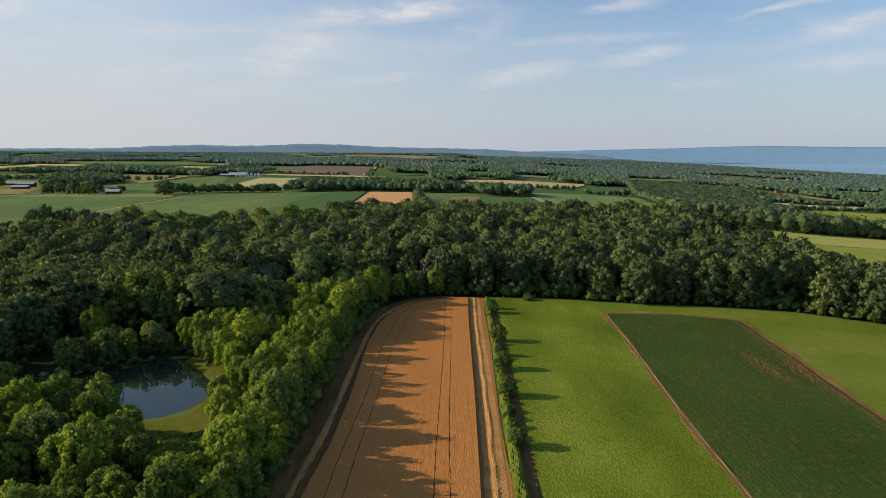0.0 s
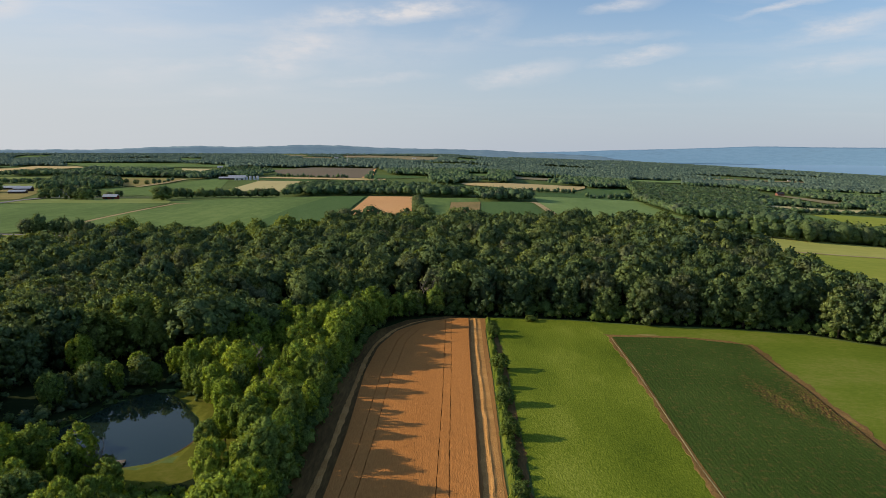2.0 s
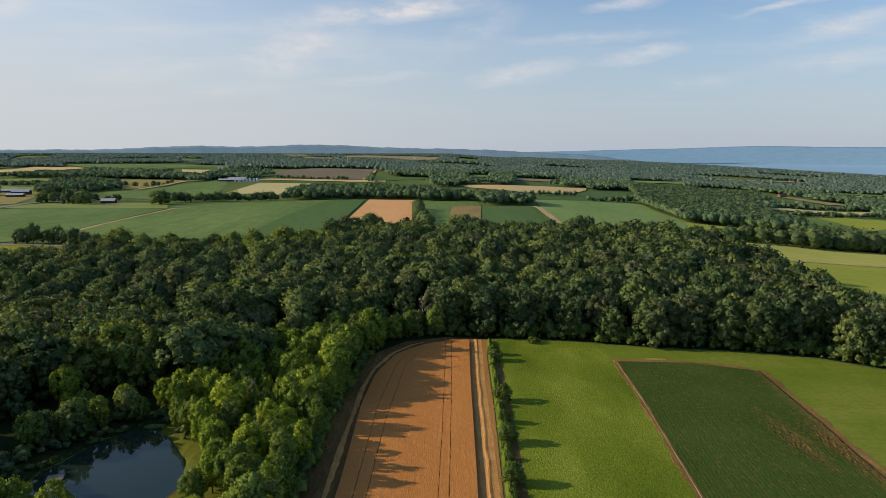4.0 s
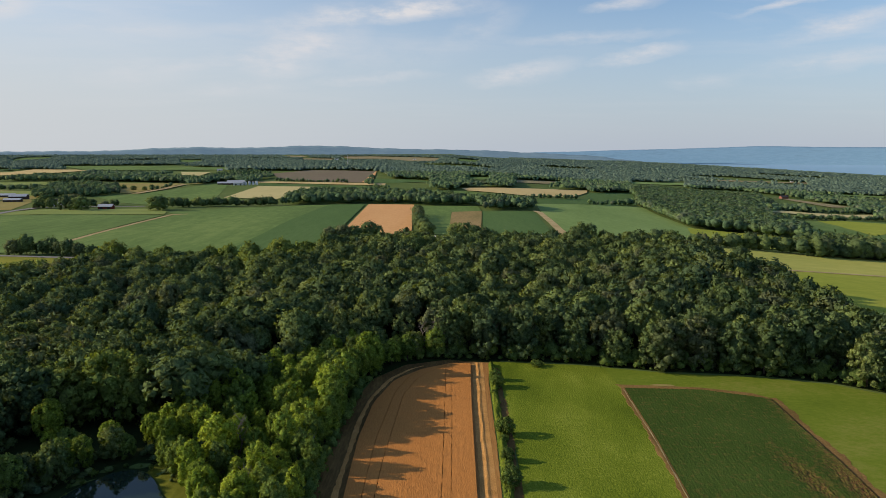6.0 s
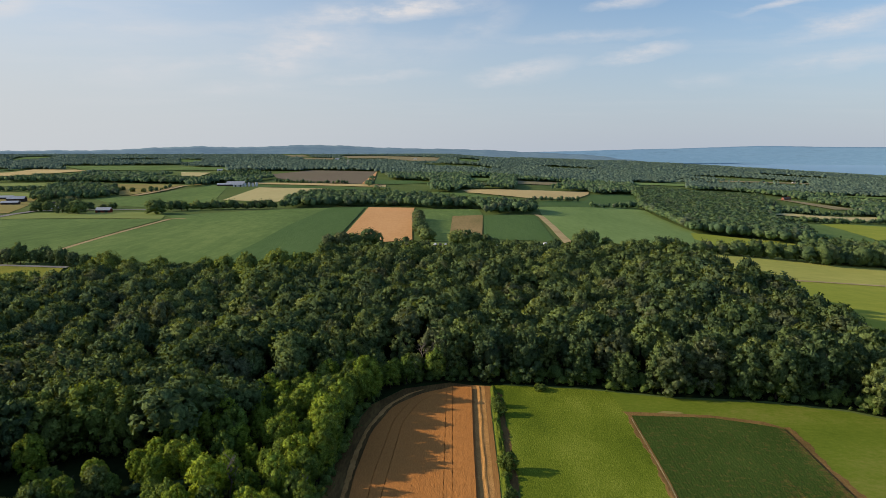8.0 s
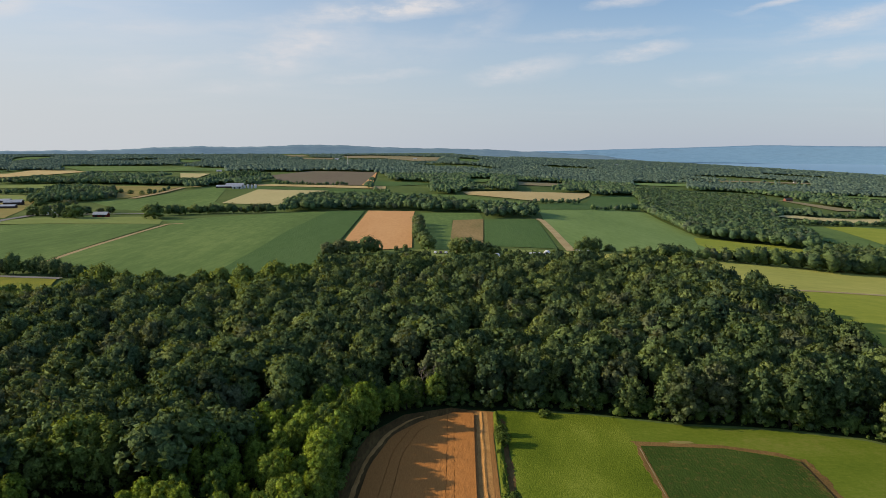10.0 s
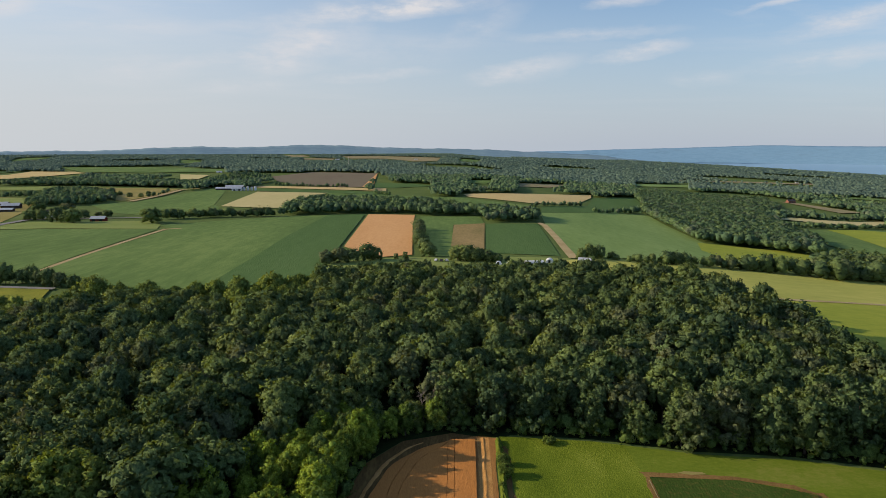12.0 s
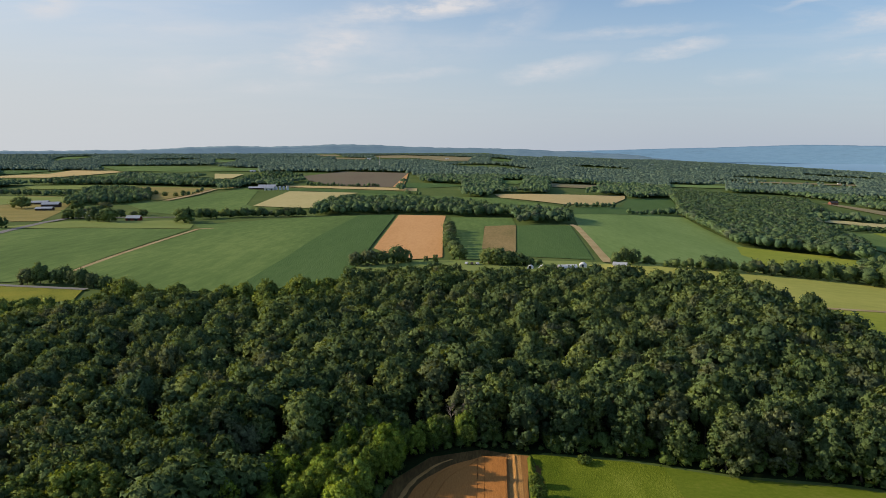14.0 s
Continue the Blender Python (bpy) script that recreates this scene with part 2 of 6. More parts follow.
mat("bean_leaf", [(0.0314, 0.0582, 0.0110), (0.0459, 0.0806, 0.0154), (0.0739, 0.1120, 0.0242)], big=0.04, small=2.4, bump=0.1, bump_scale=4)
# yellowed and thin plants, where the crop has failed
bn, bl = MATS["bean_leaf"].node_tree.nodes, MATS["bean_leaf"].node_tree.links
b_at, b_nz, b_ad, b_rg, b_mx, b_rp = bn.new("ShaderNodeAttribute"), bn.new("ShaderNodeTexNoise"), bn.new("ShaderNodeMath"), bn.new("ShaderNodeMapRange"), bn.new("ShaderNodeMix"), bn.new("ShaderNodeValToRGB")
b_at.attribute_name, b_ad.operation, b_mx.data_type = "tint", "MULTIPLY_ADD", "RGBA"
b_nz.inputs["Scale"].default_value, b_nz.inputs["Detail"].default_value = 0.9, 5
b_ad.inputs[1].default_value = 0.5
b_rg.inputs[1].default_value, b_rg.inputs[2].default_value, b_rg.inputs[4].default_value = 0.52, 1.0, 0.8
b_co = bn.new("ShaderNodeTexCoord")
bl.new(b_co.outputs["Object"], b_nz.inputs["Vector"])
bl.new(b_at.outputs["Fac"], b_ad.inputs[0]); bl.new(b_nz.outputs[0], b_ad.inputs[2]); bl.new(b_ad.outputs[0], b_rg.inputs[0]); bl.new(b_rg.outputs[0], b_mx.inputs[0])
b_n2 = bn.new("ShaderNodeTexNoise"); b_n2.inputs["Scale"].default_value = 2.2
bl.new(b_co.outputs["Object"], b_n2.inputs["Vector"]); bl.new(b_n2.outputs[0], b_rp.inputs[0])
b_rp.color_ramp.elements[0].position, b_rp.color_ramp.elements[0].color = 0.46, (0.17, 0.076, 0.04, 1)
b_rp.color_ramp.elements[1].position, b_rp.color_ramp.elements[1].color = 0.58, (0.2, 0.16, 0.04, 1)
b_old = bn["Principled BSDF"].inputs["Base Color"].links[0].from_socket
bl.new(b_old, b_mx.inputs[6]); bl.new(b_rp.outputs[0], b_mx.inputs[7]); bl.new(b_mx.outputs[2], bn["Principled BSDF"].inputs["Base Color"])
mat("tall_weeds", [(0.06, 0.095, 0.012), (0.11, 0.145, 0.02), (0.2, 0.19, 0.04)], big=0.12, small=1.8, bump=0.4, bump_scale=1.5)
mat("yellow_weeds", [(0.16, 0.19, 0.035), (0.24, 0.25, 0.04), (0.30, 0.28, 0.05)], big=0.08, small=1.0, bump=0.2)
mat("lawn", [(0.085, 0.10, 0.014), (0.125, 0.138, 0.02), (0.18, 0.17, 0.04)], big=0.08, small=0.8, bump=0.05)
mat("crop_green", [(0.0924, 0.1524, 0.0480), (0.1234, 0.1965, 0.0598), (0.1727, 0.2476, 0.0769)], big=0.008, small=0.12, stretch=(1.6, 0.4, 1), bump=0.2, bump_scale=0.6, lo=0.36, hi=0.64)
mat("crop_light", [(0.1503, 0.2350, 0.0750), (0.1852, 0.2772, 0.0895), (0.2214, 0.3142, 0.1088)], big=0.008, small=0.12, stretch=(1.6, 0.4, 1), bump=0.2, bump_scale=0.6, lo=0.36, hi=0.64)
mat("crop_dark", [(0.0636, 0.1224, 0.0392), (0.0841, 0.1505, 0.0490), (0.1069, 0.1761, 0.0626)], big=0.012, small=0.2, stretch=(2, 0.35, 1), bump=0.3, bump_scale=0.7)
mat("meadow_pale", [(0.1656, 0.2218, 0.0644), (0.2070, 0.2621, 0.0786), (0.2553, 0.2890, 0.1001)], big=0.02, small=0.2, stretch=(0.7, 1.2, 1))
mat("pasture", [(0.2156, 0.2731, 0.0403), (0.2875, 0.3277, 0.0490), (0.3737, 0.3737, 0.0720)], big=0.02, small=0.2, stretch=(0.7, 1.2, 1))
mat("thin_crop", [(0.17, 0.15, 0.06), (0.27, 0.205, 0.09), (0.36, 0.26, 0.125)], big=0.02, small=0.25, stretch=(2, 0.5, 1))
mat("crop_pale", [(0.1784, 0.1843, 0.0864), (0.2744, 0.2389, 0.1296), (0.3293, 0.273, 0.1837)], big=0.02, small=0.25, stretch=(2, 0.5, 1))
mat("beige_stubble", [(0.4193, 0.3743, 0.1741), (0.4892, 0.4347, 0.2090), (0.5358, 0.4709, 0.2438)], big=0.01, small=0.1, stretch=(1.5, 0.5, 1))
mat("ploughed", [(0.15, 0.125, 0.09), (0.185, 0.155, 0.11), (0.14, 0.16, 0.09)], big=0.006, small=0.06, stretch=(2, 0.4, 1))
mat("hayfield", [(0.3206, 0.3440, 0.0840), (0.4104, 0.4101, 0.1020), (0.5130, 0.4763, 0.1440)], big=0.012, small=0.15, stretch=(0.6, 1.4, 1))
mat("dry_grass", [(0.2, 0.19, 0.065), (0.27, 0.235, 0.08), (0.34, 0.28, 0.105)], big=0.02, small=0.2, stretch=(0.7, 1.2, 1))
mat("ripe_wheat", [(0.5200, 0.2808, 0.1155), (0.6136, 0.3432, 0.1485), (0.6760, 0.4004, 0.1870)], big=0.012, small=0.25, stretch=(2, 0.35, 1))
mat("pale_stubble", [(0.4800, 0.3630, 0.1615), (0.5472, 0.4290, 0.1995), (0.5952, 0.4840, 0.2375)], big=0.012, small=0.2, stretch=(1.5, 0.5, 1))
mat("dirt_track", [(0.3152, 0.2367, 0.1165), (0.4203, 0.3272, 0.1707), (0.5021, 0.4177, 0.2484)], big=0.06, small=0.7)
mat("asphalt", [(0.1890, 0.1848, 0.1785), (0.2730, 0.2688, 0.2562)], big=0.1, small=1.2)
mat("bark", [(0.06, 0.045, 0.03), (0.13, 0.1, 0.075)], big=0.7, small=5)
mat("dead_wood", [(0.17, 0.145, 0.12), (0.32, 0.28, 0.24)], big=0.7, small=4)
mat("dark_boards", [(0.05, 0.035, 0.03), (0.09, 0.06, 0.05)], big=0.3, small=2, stretch=(3, 3, 0.3))
mat("red_boards", [(0.13, 0.03, 0.02), (0.21, 0.05, 0.035)], big=0.3, small=2, stretch=(3, 3, 0.3))
mat("white_boards", [(0.62, 0.62, 0.6), (0.8, 0.8, 0.78)], big=0.2, small=2)
mat("metal_roof", [(0.336, 0.36, 0.4), (0.496, 0.52, 0.56)], big=0.2, small=1.0, stretch=(3, 0.3, 1), rough=0.45, spec=0.5)
mat("dark_roof", [(0.05, 0.047, 0.05), (0.09, 0.085, 0.085)], big=0.4, small=2)
mat("white_sheet", [(0.6, 0.61, 0.63), (0.72, 0.73, 0.74)], big=0.2, small=1, rough=0.5)
mat("window_dark", [(0.02, 0.022, 0.025), (0.03, 0.032, 0.036)], rough=0.15, spec=0.5)
mat("brick_red", [(0.2, 0.09, 0.065), (0.28, 0.135, 0.1)], big=0.5, small=3)
mat("grey_steel", [(0.35, 0.36, 0.37), (0.45, 0.46, 0.47)], big=0.5, small=3, rough=0.5, metal=0.6)
# skyline hills and far shore: distance haze painted as blue, self-glowing colour
mat("hill_haze", [(0.1058, 0.1672, 0.2161), (0.1421, 0.2136, 0.2627), (0.1179, 0.1826, 0.2327), (0.1512, 0.2245, 0.2659), (0.3024, 0.3793, 0.3324)], big=0.006, small=0.03, stretch=(0.5, 0.5, 6), glow=0.35, lo=0.3, hi=0.74)
mat("shore_haze", [(0.0811, 0.1452, 0.2086), (0.1002, 0.1723, 0.2443), (0.1126, 0.1936, 0.2768), (0.1002, 0.1762, 0.2545), (0.1240, 0.2081, 0.2952), (0.2862, 0.3582, 0.4072)], big=0.006, small=0.03, stretch=(0.4, 0.4, 3.5), blend=0.6, glow=0.7, lo=0.3, hi=0.74)
leaf_mat("leaf_bright", [(0.1366, 0.2177, 0.0458), (0.2575, 0.3599, 0.0517), (0.1207, 0.1973, 0.0517), (0.2977, 0.3933, 0.0547), (0.1850, 0.2678, 0.0670), (0.2255, 0.3264, 0.0517), (0.1528, 0.2261, 0.0761)], through_light=0.3, grain=2.4, spread=(0.6, 1.4))
leaf_mat("leaf_wood", [(0.0910, 0.1427, 0.0648), (0.1337, 0.1916, 0.0688), (0.0769, 0.1255, 0.0648), (0.1635, 0.2246, 0.0766), (0.0969, 0.1510, 0.0724), (0.1882, 0.2407, 0.0841), (0.0969, 0.1510, 0.0648), (0.1425, 0.1650, 0.0881), (0.1140, 0.1745, 0.0688)], through_light=0.26, grain=1.8, spread=(0.62, 1.38))
leaf_mat("leaf_fresh", [(0.13, 0.19, 0.05), (0.17, 0.235, 0.06), (0.12, 0.18, 0.055), (0.19, 0.25, 0.06), (0.15, 0.2, 0.06)], through_light=0.26, grain=1.8)
# middle-distance foliage: haze painted in as a bluer green
leaf_mat("leaf_mid_haze", [(0.0801, 0.1373, 0.0745), (0.1176, 0.1842, 0.0793), (0.0674, 0.1207, 0.0745), (0.1436, 0.2160, 0.0881), (0.0851, 0.1450, 0.0833), (0.1649, 0.2313, 0.0970), (0.0851, 0.1450, 0.0745), (0.1249, 0.1589, 0.1014), (0.1001, 0.1678, 0.0793)], through_light=0.15, grain=0.8, spread=(0.68, 1.3), relief=0.5)
leaf_mat("leaf_hedge", [(0.1089, 0.1672, 0.0459), (0.1594, 0.2299, 0.054), (0.1222, 0.1894, 0.054), (0.0956, 0.1502, 0.0459)], through_light=0.28)
# far foliage: distance haze painted in as a pale blue-green
leaf_mat("leaf_far_haze", [(0.0993, 0.1539, 0.1204), (0.1275, 0.1877, 0.1369), (0.0907, 0.1437, 0.1149), (0.1445, 0.2050, 0.1424), (0.1079, 0.1641, 0.1286)], through_light=0.15, grain=0.3, spread=(0.82, 1.18), relief=0.5)
# woodland floor: litter and weeds, tree shade painted in as near-black green
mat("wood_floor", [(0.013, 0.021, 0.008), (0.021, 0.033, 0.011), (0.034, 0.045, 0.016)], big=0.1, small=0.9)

# pond and lake: real water, clear gloss over a bed, dim in the pond
# lake bed: pale blue, sky reflection put into its base colour
for nm, bed, rgh, wave in (("pond_water", (0.016, 0.03, 0.022), 0.02, 0.003), ("lake_water", (0.25, 0.41, 0.58), 0.12, 0.0)):
    m = bpy.data.materials.new(nm)
    m.use_nodes = True
    b = m.node_tree.nodes["Principled BSDF"]
    b.inputs["Base Color"].default_value = (*bed, 1)
    b.inputs["Roughness"].default_value, b.inputs["IOR"].default_value, b.inputs["Specular IOR Level"].default_value = rgh, 1.33, 0.5
    if wave:
        nz, bp, tc = m.node_tree.nodes.new("ShaderNodeTexNoise"), m.node_tree.nodes.new("ShaderNodeBump"), m.node_tree.nodes.new("ShaderNodeTexCoord")
        nz.inputs["Scale"].default_value = 0.9
        bp.inputs["Strength"].default_value, bp.inputs["Distance"].default_value = 0.6, wave
        m.node_tree.links.new(tc.outputs["Object"], nz.inputs["Vector"])
        m.node_tree.links.new(nz.outputs[0], bp.inputs["Height"]); m.node_tree.links.new(bp.outputs[0], b.inputs["Normal"])
    MATS[nm] = m

# ---------------------------------------------------------------- the lie of the land
RY = ([-400, 60, 120, 155, 200, 330, 450, 560, 680, 850, 1300, 1800, 3000, 5000, 8000, 12000, 16000], [4, 4, 2.5, 1.5, 0, 2, 3, 1, -2, -6, -5, -2, 0, 4, 6, 8, 8])
SX = ([-8000, -300, 90, 150, 264, 500, 968, 2400, 3500, 3800], [6, 2, 0, -4, -14, -30, -52, -100, -150, -230])
POND = (-59.0, 115.5)


def soft_interp(v, table, w):
    return sum(np.interp(v + w * k, *table) for k in (-1, -0.5, 0, 0.5, 1)) / 5


def pond_radius(a):
    bank = (np.radians((-180, -146, -110, -81, -58, -32, -14, 11, 47, 75, 94, 105, 121, 145, 180)), (10.8, 9.5, 10.0, 11.2, 14.1, 15.3, 15.4, 14.2, 14.2, 18.0, 22.5, 19.5, 14.6, 11.6, 10.8))
    return sum(np.interp(a + d, *bank, period=2 * np.pi) for d in (-0.13, -0.05, 0.05, 0.13)) / 4 + 0.25 * np.cos(9 * a)


def height(x, y):
    x, y = np.asarray(x, float), np.asarray(y, float)
    f = np.clip((y - 120) / 300, 0, 1)
    f = f * f * (3 - 2 * f)
    low = np.clip((x - 2200) / 1600, 0, 1)
    z = soft_interp(y, RY, 40) * (1 - low) + soft_interp(x, SX, 30) * (0.35 + 0.65 * f)
    d = np.hypot(x - POND[0], y - POND[1]) / pond_radius(np.arctan2(y - POND[1], x - POND[0]))
    return z - 1.2 * np.clip((1.10 - d) / 0.25, 0, 1)


MID_EYE = np.array((0.2, 25.0, 63.0))


def far_fold(p):
    """Beyond two kilometres the land is drawn in along the line of sight, so that the far hills stand within five."""
    p = np.asarray(p, float)
    o = p - MID_EYE
    d = np.linalg.norm(o, axis=-1, keepdims=True)
    g = np.where(d > 2000, 2000 + 2650 * (1 - np.exp(-(d - 2000) / 2650)), d)
    return MID_EYE + o * (g / np.maximum(d, 1e-6))


def mesh_from(name, verts, faces, material, smooth=False, tint=None, normals=None):
    """A mesh from arrays of vertices and of equal-sized faces."""
    me = bpy.data.meshes.new(name)
    verts, faces = np.asarray(verts, np.float32), np.asarray(faces, np.int32)
    n = faces.shape[1]
    me.vertices.add(len(verts)); me.vertices.foreach_set("co", verts.ravel())
    me.loops.add(faces.size); me.loops.foreach_set("vertex_index", faces.ravel())
    me.polygons.add(len(faces))
    me.polygons.foreach_set("loop_start", np.arange(0, faces.size, n, dtype=np.int32))
    me.polygons.foreach_set("use_smooth", np.full(len(faces), smooth))
    if tint is not None:
        me.attributes.new("tint", "FLOAT", "POINT").data.foreach_set("value", np.asarray(tint, np.float32))
    me.update(calc_edges=True)
    me.materials.append(MATS[material])
    if normals is not None:
        me.shade_smooth()
        me.normals_split_custom_set_from_vertices(normals)
    return me


def grid_faces(nu, nv):
    a = (np.arange(nu - 1)[:, None] * nv + np.arange(nv - 1)[None]).ravel()
    return np.stack([a, a + nv, a + nv + 1, a + 1], 1)


def part(name, bm, material, parent, label=""):
    me = bpy.data.meshes.new(name)
    bm.to_mesh(me)
    bm.free()
    me.materials.append(MATS[material])
    ob = new(name, me)
    ob.parent = parent
    return tagged(ob, label)


def steps(*runs):
    """Positions along an axis from runs of (start, end, step)."""
    return np.unique(np.concatenate([np.arange(a, b, s) for a, b, s in runs]))


gx = steps((-9000, -3000, 500), (-3000, -1200, 150), (-1200, -400, 50), (-400, -120, 12), (-120, 150, 3), (150, 400, 12), (400, 1200, 50), (1200, 3600, 150), (3600, 4300, 70), (4300, 9001, 500))
gy = steps((-900, -200, 100), (-200, 40, 20), (40, 230, 3), (230, 620, 10), (620, 1500, 35), (1500, 3000, 100), (3000, 7000, 250), (7000, 14001, 500))
GX, GY = np.meshgrid(gx, gy, indexing="ij")
gv = far_fold(np.stack([GX, GY, height(GX, GY)], -1).reshape(-1, 3))
ground = new("ground", mesh_from("ground", gv, grid_faces(len(gx), len(gy)), "meadow_ground", smooth=True))
tagged(ground, "gently rolling grassy farmland ground reaching the horizon", "ground", kind="structure")


def drape(name, pts, h, material, label, step=12.0, category="field", skirt=True, kind="structure"):
    """A field, path or lawn laid over the land: its outline, the height of what grows there, and its edge."""
    bm = bmesh.new()
    vs = [bm.verts.new((x, y, 0)) for x, y in pts]
    bm.faces.new(vs)
    bmesh.ops.recalc_face_normals(bm, faces=bm.faces)
    if bm.faces[:][0].normal.z < 0:
        bmesh.ops.reverse_faces(bm, faces=bm.faces)
    lo, hi = np.min(pts, 0), np.max(pts, 0)
    for ax in (0, 1):
        no = (1, 0, 0) if ax == 0 else (0, 1, 0)
        for c in np.arange(lo[ax] + step * 0.5, hi[ax], step):
            bmesh.ops.bisect_plane(bm, geom=bm.verts[:] + bm.edges[:] + bm.faces[:], plane_co=(c, 0, 0) if ax == 0 else (0, c, 0), plane_no=no)
    bmesh.ops.triangulate(bm, faces=bm.faces)
    if skirt:
        edge = [e for e in bm.edges if e.is_boundary]
        made = bmesh.ops.extrude_edge_only(bm, edges=edge)["geom"]
        down = {v for v in made if isinstance(v, bmesh.types.BMVert)}
    else:
        down = set()
    for v in bm.verts:
        q = far_fold(np.array((v.co.x, v.co.y, float(height(v.co.x, v.co.y)) + (h if v not in down else -0.3))))
        v.co = q
    me = bpy.data.meshes.new(name)
    bm.to_mesh(me)
    bm.free()
    me.materials.append(MATS[material])
    return tagged(new(name, me), label, category, kind=kind)


def curve_of(table):
    ys, xs = [p[1] for p in table], [p[0] for p in table]
    return lambda y: soft_interp(np.asarray(y, float), (ys, xs), 3)


def ribbon(name, left, right, y0, y1, h, material, label, category, lateral=2, along=2.0, shape=None, parent=None, kind="structure"):
    """A strip that runs up the land between two lines x = left(y) and x = right(y); shape(u, y) adds relief."""
    ys = np.arange(y0, y1 + along * 0.5, along)
    u = np.linspace(0, 1, lateral)
    U, Y = np.meshgrid(u, ys, indexing="ij")
    L, R = left(Y), right(Y)
    X = L + (R - L) * U
    Z = height(X, Y) + h + (shape(U, X, Y) if shape else 0)
    ground_z = height(X, Y) - 0.1
    V = np.stack([X, Y, Z], -1)
    # the sides reach down to the soil
    V = np.concatenate([np.stack([X[:1], Y[:1], ground_z[:1]], -1), V, np.stack([X[-1:], Y[-1:], ground_z[-1:]], -1)], 0)
    ends = V.copy(); ends[..., 2] = height(V[..., 0], V[..., 1]) - 0.1
    V = np.concatenate([ends[:, :1], V, ends[:, -1:]], 1)
    ob = new(name, mesh_from(name, V.reshape(-1, 3), grid_faces(V.shape[0], V.shape[1]), material))
    if parent:
        ob.parent = parent
        return ob
    return tagged(ob, label, category, kind=kind)


# ---------------------------------------------------------------- near fields
wheat_l = curve_of([(-19, 40), (-18, 78), (-17, 93), (-17, 115), (-18, 151), (-17, 172), (-13, 189), (-4, 200), (6, 204)])
wheat_r = curve_of([(4, 40), (5, 78), (6, 116), (7, 168), (8, 201), (8, 210)])
tram = [curve_of([(-15.4, 40), (-15, 88), (-14.2, 110), (-14.2, 151), (-12.2, 180), (-8, 195), (0, 202)]),
        curve_of([(-13.2, 40), (-12.6, 91), (-12, 112), (-11.8, 141), (-10, 178), (-6, 193), (1, 200)]),
        curve_of([(-1.4, 40), (-1, 91), (0, 133), (0.8, 191), (0.9, 210)]),
        curve_of([(0.9, 40), (1.1, 102), (2.1, 156), (2.6, 199), (2.7, 210)])]
rng = np.random.default_rng(4)


def rumple(x, y, size, amount, seed=0):
    """A cheap smooth unevenness."""
    s = 0
    for k in range(4):
        a, f = 1.7 * k + seed, (1.0 + 0.63 * k) / size
        s = s + np.sin(f * (x * math.cos(a) + y * math.sin(a)) * 6.28 + 2.1 * k + seed)
    return amount * s / 4


drape("stubble_ground", [(-17.5, -50), (-16.5, 80), (-15.6, 115), (-16.6, 151), (-15.6, 172), (-11, 189), (-2, 201), (8, 206), (14, 205), (12.5, 190), (11.5, 150), (9.6, 100), (8.6, -50)], 0.08, "stubble", "cut straw stubble on brown soil round the wheat", step=6, category="stubble", skirt=False)
drape("soil_headland", [(-25, -50), (-24.5, 80), (-24, 115), (-24, 151), (-23, 172), (-19, 191), (-11, 203), (2, 208), (8, 206), (-2, 201), (-11, 189), (-15.6, 172), (-16.6, 151), (-15.6, 115), (-16.5, 80), (-17.5, -50)], 0.07, "headland", "bare dark soil and trampled straw under the wood's edge", step=5, category="headland", skirt=False)
# tree shade painted on the rim as a near-black ground sheet
drape("rim_ground", [(-28, -50), (-28, 80), (-28, 151), (-27, 174), (-23, 194), (-13, 208), (2, 213), (22, 210), (16, 205.5), (8, 206), (2, 207.4), (-11.4, 202.6), (-19.4, 190.6), (-23.4, 172), (-24.4, 151), (-24.4, 115), (-24.9, 80), (-25.4, -50)], 0.06, "wood_floor", "weedy ground along the foot of the trees, shade painted in", step=5, category="woodland floor", skirt=False)
wheat_field = tagged(new("wheat_field"), "ripe golden-brown wheat field with tractor tramlines", "wheat field", kind="structure")
lines = [wheat_l, *tram, wheat_r]
for k in range(5):
    a, b = lines[k], lines[k + 1]
    lft = (lambda y, a=a, k=k: np.maximum(a(y) + ((0.06 + 0.035 * np.sin(y * 1.1 + k) + 0.03 * np.sin(y * 2.7)) if k else 0), wheat_l(y)))
    rgt = (lambda y, b=b, k=k: np.maximum(b(y) - ((0.05 + 0.03 * np.sin(y * 1.4 + k)) if k < 4 else 0), wheat_l(y) + 0.02))
    ribbon("wheat_strip", lft, rgt, -50, 203, 0.7, "wheat", "", "", lateral=(4, 6, 22, 5, 10)[k], along=1.0, parent=wheat_field,
           shape=lambda U, X, Y: rumple(X, Y, 1.3, 0.02) + rumple(X, Y, 7.0, 0.05, 2.0))
# soil strip in dark colour, deepening the shadow the wheat casts
ribbon("furrow", lambda y: wheat_r(y) + 0.02, lambda y: wheat_r(y) + 0.9, -50, 204, 0.06, "headland", "dark soil strip deepening the wheat's shadow beside the straw", "furrow", lateral=4, along=1.0, shape=lambda U, X, Y: rumple(X, Y, 1.4, 0.02))
ribbon("straw_row", lambda y: wheat_r(y) + 0.62 + 0.1 * np.sin(y / 1.9) + 0.06 * np.sin(y * 1.9), lambda y: wheat_r(y) + 3.7, -50, 205, 0.02, "straw", "loose ridge of cut straw beside the wheat", "straw row", lateral=12, along=0.5,
       shape=lambda U, X, Y: 0.08 + (0.17 + rumple(X, Y, 1.1, 0.06) + rumple(X, Y, 4.1, 0.06, 1.0)) * np.exp(-((U - 0.5 - 0.03 * np.sin(Y / 3.1)) / 0.11) ** 2) + rumple(X, Y, 0.7, 0.04, 4.0))
